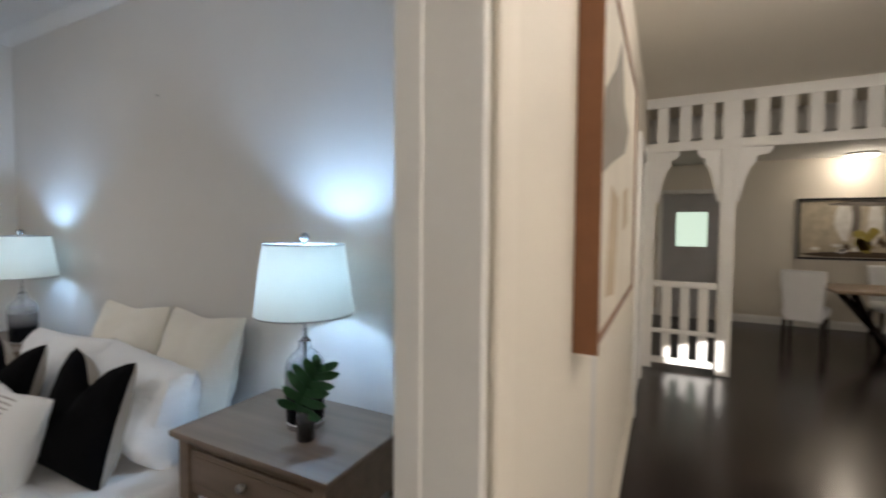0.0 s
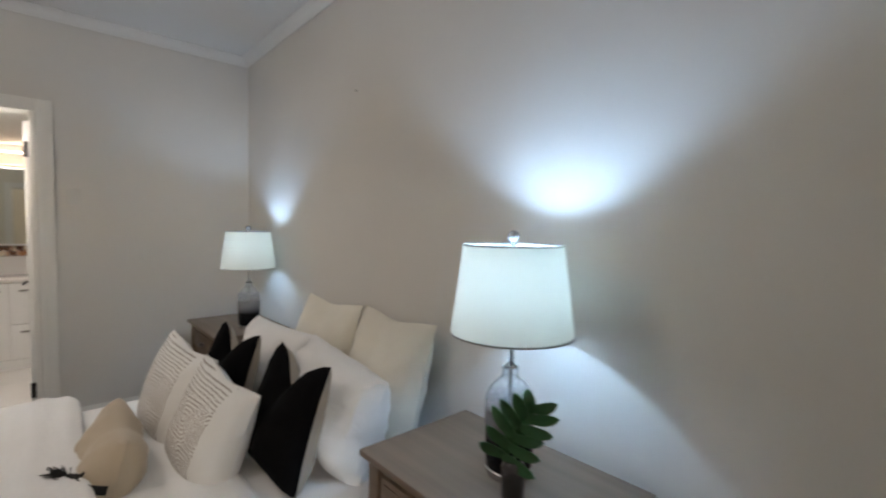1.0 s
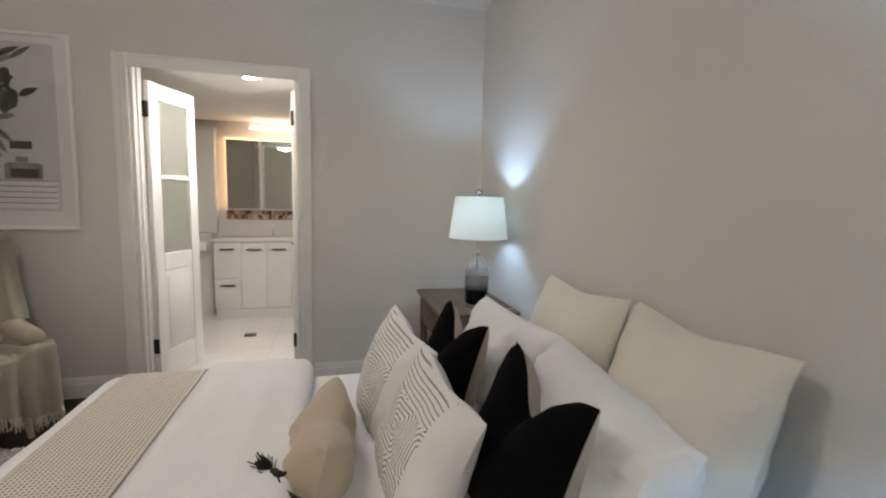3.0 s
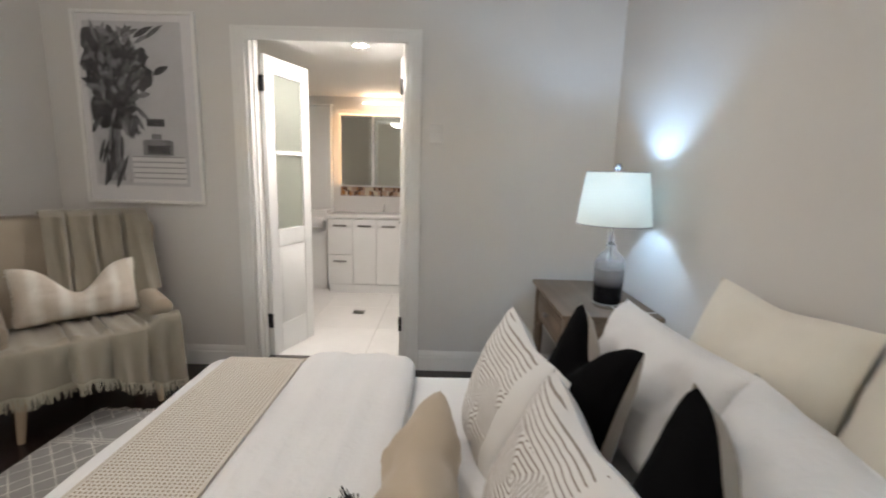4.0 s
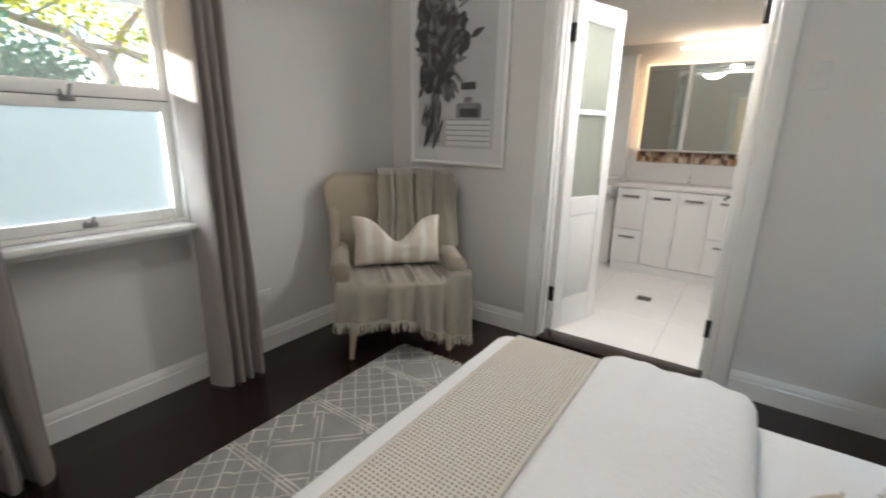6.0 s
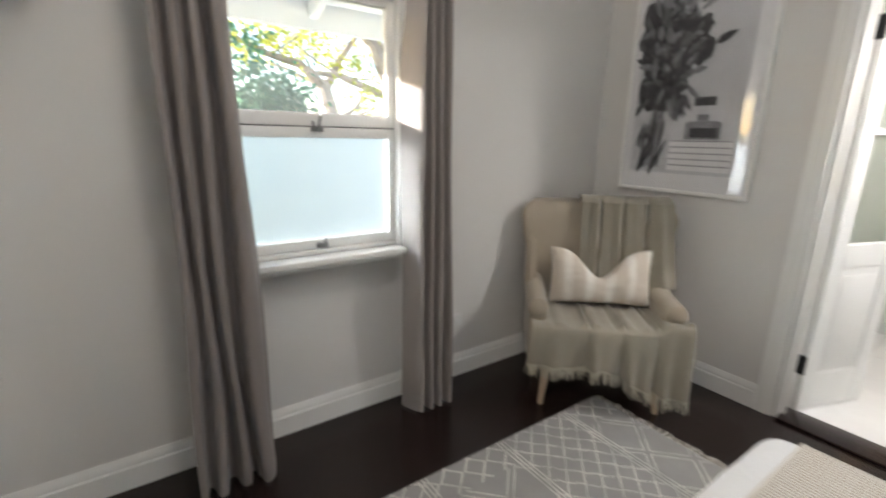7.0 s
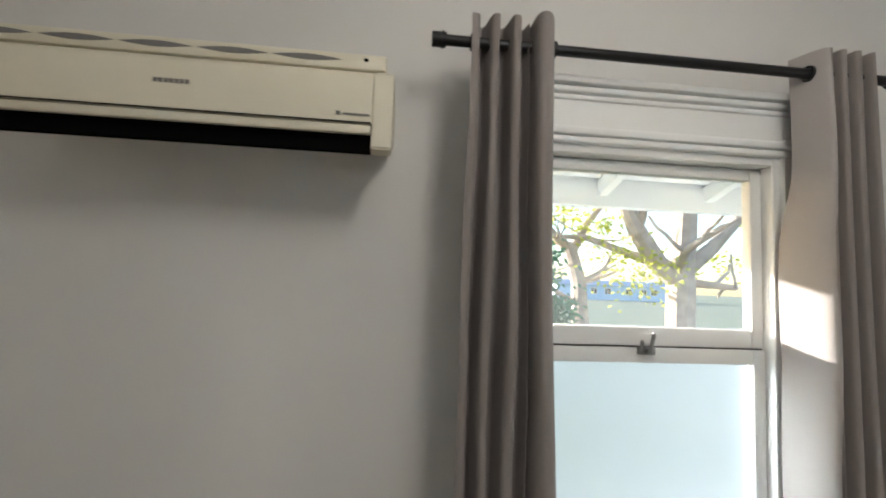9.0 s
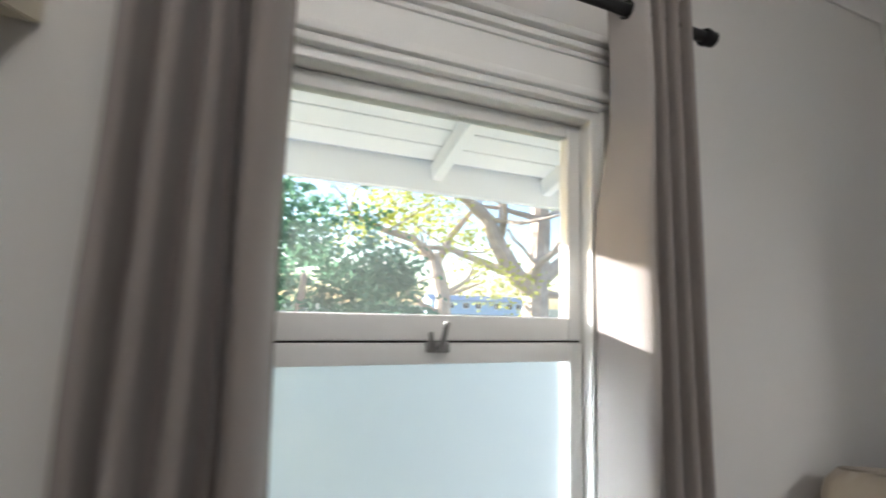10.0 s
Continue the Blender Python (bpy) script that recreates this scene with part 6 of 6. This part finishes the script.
def dining_chair(m):
    c = new("dining_chair")
    c.matrix_world = m
    tagged(c, "white upholstered dining chair with dark wooden legs", "chair", "chairs round the table")
    part("seat", soft_slab((-0.21, -0.25, 0.40), (0.21, 0.22, 0.50), 0.035, 0.003, 2, 4), white_linen, c)
    bm = soft_slab((-0.22, 0.20, 0.36), (0.22, 0.28, 0.96), 0.03, 0.003, 4, 5)
    for v in bm.verts:
        v.co.y += 0.22 * max(0, v.co.z - 0.5)
        v.co.x *= 0.82 + 0.28 * max(0, v.co.z - 0.4)
    part("backrest", bm, white_linen, c)
    for x in (-0.17, 0.17):
        for y in (-0.2, 0.22):
            part("leg", tube(bmesh.new(), (x, y, 0.41), (x * 1.05, y * 1.1, 0), 0.022, 10, 0.014), dark_floor, c)
    return c


c0 = dining_chair(pose(1.42, 6.5, 0, 0, 0, 160))
copy_thing(c0, pose(2.3, 5.95, 0, 0, 0, 185))
copy_thing(c0, pose(2.5, 7.35, 0, 0, 0, -5))


def dining_table():
    t = thing("dining_table", (2.35, 6.65, 0), "oak dining table with dark crossed legs", "dining table")
    part("tabletop", B(((-0.75, -0.45, 0.71), (0.75, 0.45, 0.75)), bevel=0.01), table_oak, t)
    for s in (-1, 1):
        for x, y, u, w in ((-0.55, -0.3, -0.1, 0.2), (0.55, 0.3, 0.1, -0.2)):
            part("leg", tube(bmesh.new(), (x, y * s, 0.71), (u, w * s, 0.0), 0.04, 10), dark_floor, t)


dining_table()
cl = thing("ceiling_light", (2.22, 7.72, DCZ), "round flush ceiling light, lit", "ceiling light")
part("base", lathe(bmesh.new(), [(0.0, -0.002), (0.17, -0.002), (0.17, -0.03), (0.0, -0.03)], 40), plastic_white, cl)
part("diffuser", lathe(bmesh.new(), [(0.15, -0.0305), (0.15, -0.045), (0.12, -0.065), (0.06, -0.075), (0.0, -0.077)], 40), glow("diffuser_glow", (1.0, 0.90, 0.74), 2), cl)
lamp("dining_glow", "POINT", 3.0, (1.0, 0.84, 0.62), Matrix.Translation((2.22, 7.72, DCZ - 0.14)), 0.1)




# Out-of-view downlights, added as warm fill for the hall.
def fill_downlight(x, y, z, energy, colour):
    d = thing("downlight", (x, y, z), "unseen ceiling downlight added to brighten the hall", "downlight", "hall downlights")
    part("trim_ring", lathe(bmesh.new(), [(0.035, -0.0015), (0.052, -0.0015), (0.05, -0.008), (0.037, -0.006)], 32), plastic_white, d)
    part("lens", lathe(bmesh.new(), [(0.0, -0.003), (0.035, -0.003)], 32), fill_lens, d)
    lamp("hall_fill", "POINT", energy, colour, Matrix.Translation((x, y, z - 0.2)), 0.06)


fill_lens = glow("fill_lens", (1.0, 0.88, 0.70), 7)
for x, y in ((0.7, 0.3), (0.7, 2.2), (2.2, 1.4)):
    fill_downlight(x, y, 2.72, 6.3, (1.0, 0.89, 0.75))
# Unseen fixture with a fill lamp, added to brighten the bedroom.
room = thing("ceiling_light", (-2.15, -0.72, CZ), "unseen round ceiling light added to brighten the bedroom", "ceiling light")
part("base", lathe(bmesh.new(), [(0.0, -0.002), (0.15, -0.002), (0.15, -0.025), (0.0, -0.025)], 40), plastic_white, room)
part("glass_shade", lathe(bmesh.new(), [(0.145, -0.026), (0.15, -0.05), (0.12, -0.085), (0.06, -0.10), (0.0, -0.105)], 40), glow("fill_shade", (1.0, 0.90, 0.75), 1.3), room)
lamp("room_fill", "POINT", 5.3, (1.0, 0.91, 0.79), Matrix.Translation((-2.15, -0.72, CZ - 0.3)), 0.2)


# ---- bathroom floor tiles ----
bf = setting("bathroom_floor", B(((BXB, BY0, -0.1), (-4.391, BY1, 0.004))), grout, "pale floor tiles of the bathroom with thin grout lines")
for i in range(4):
    for j in range(5):
        x0, y0 = BXB + 0.002 + 0.6 * i - 0.24, -1.45 + 0.6 * j - 0.6
        a, b = max(x0, BXB + 0.002), max(y0, BY0 + 0.002)
        c, d = min(x0 + 0.597, -4.393), min(y0 + 0.597, BY1 - 0.002)
        if c - a > 0.02 and d - b > 0.02:
            part("tile", B(((a, b, 0.0042), (c, d, 0.008)), bevel=0.0015, segs=1), white_tile, bf, smooth=False)
mosaic = [mat("mosaic_" + n, c, 0.25) for n, c in (("amber", (0.42, 0.20, 0.08)), ("cream", (0.70, 0.60, 0.45)), ("brown", (0.16, 0.08, 0.045)), ("rose", (0.52, 0.34, 0.25)))]
band = setting("trim_mosaic", B(((BXB + 0.0005, -0.91, 1.035), (BXB + 0.004, 0.2, 1.142))), grout, "band of small amber and brown mosaic tiles below the mirror")
rnd = random.Random(2)
for k in range(44):
    for r in range(2):
        y = -0.905 + 0.025 * k
        z = 1.038 + 0.052 * r + (0.012 if k % 2 else 0.0)
        part("tile", B(((BXB + 0.0042, y, z), (BXB + 0.009, y + 0.022, min(z + 0.049, 1.14)))), rnd.choice(mosaic), band, smooth=False)
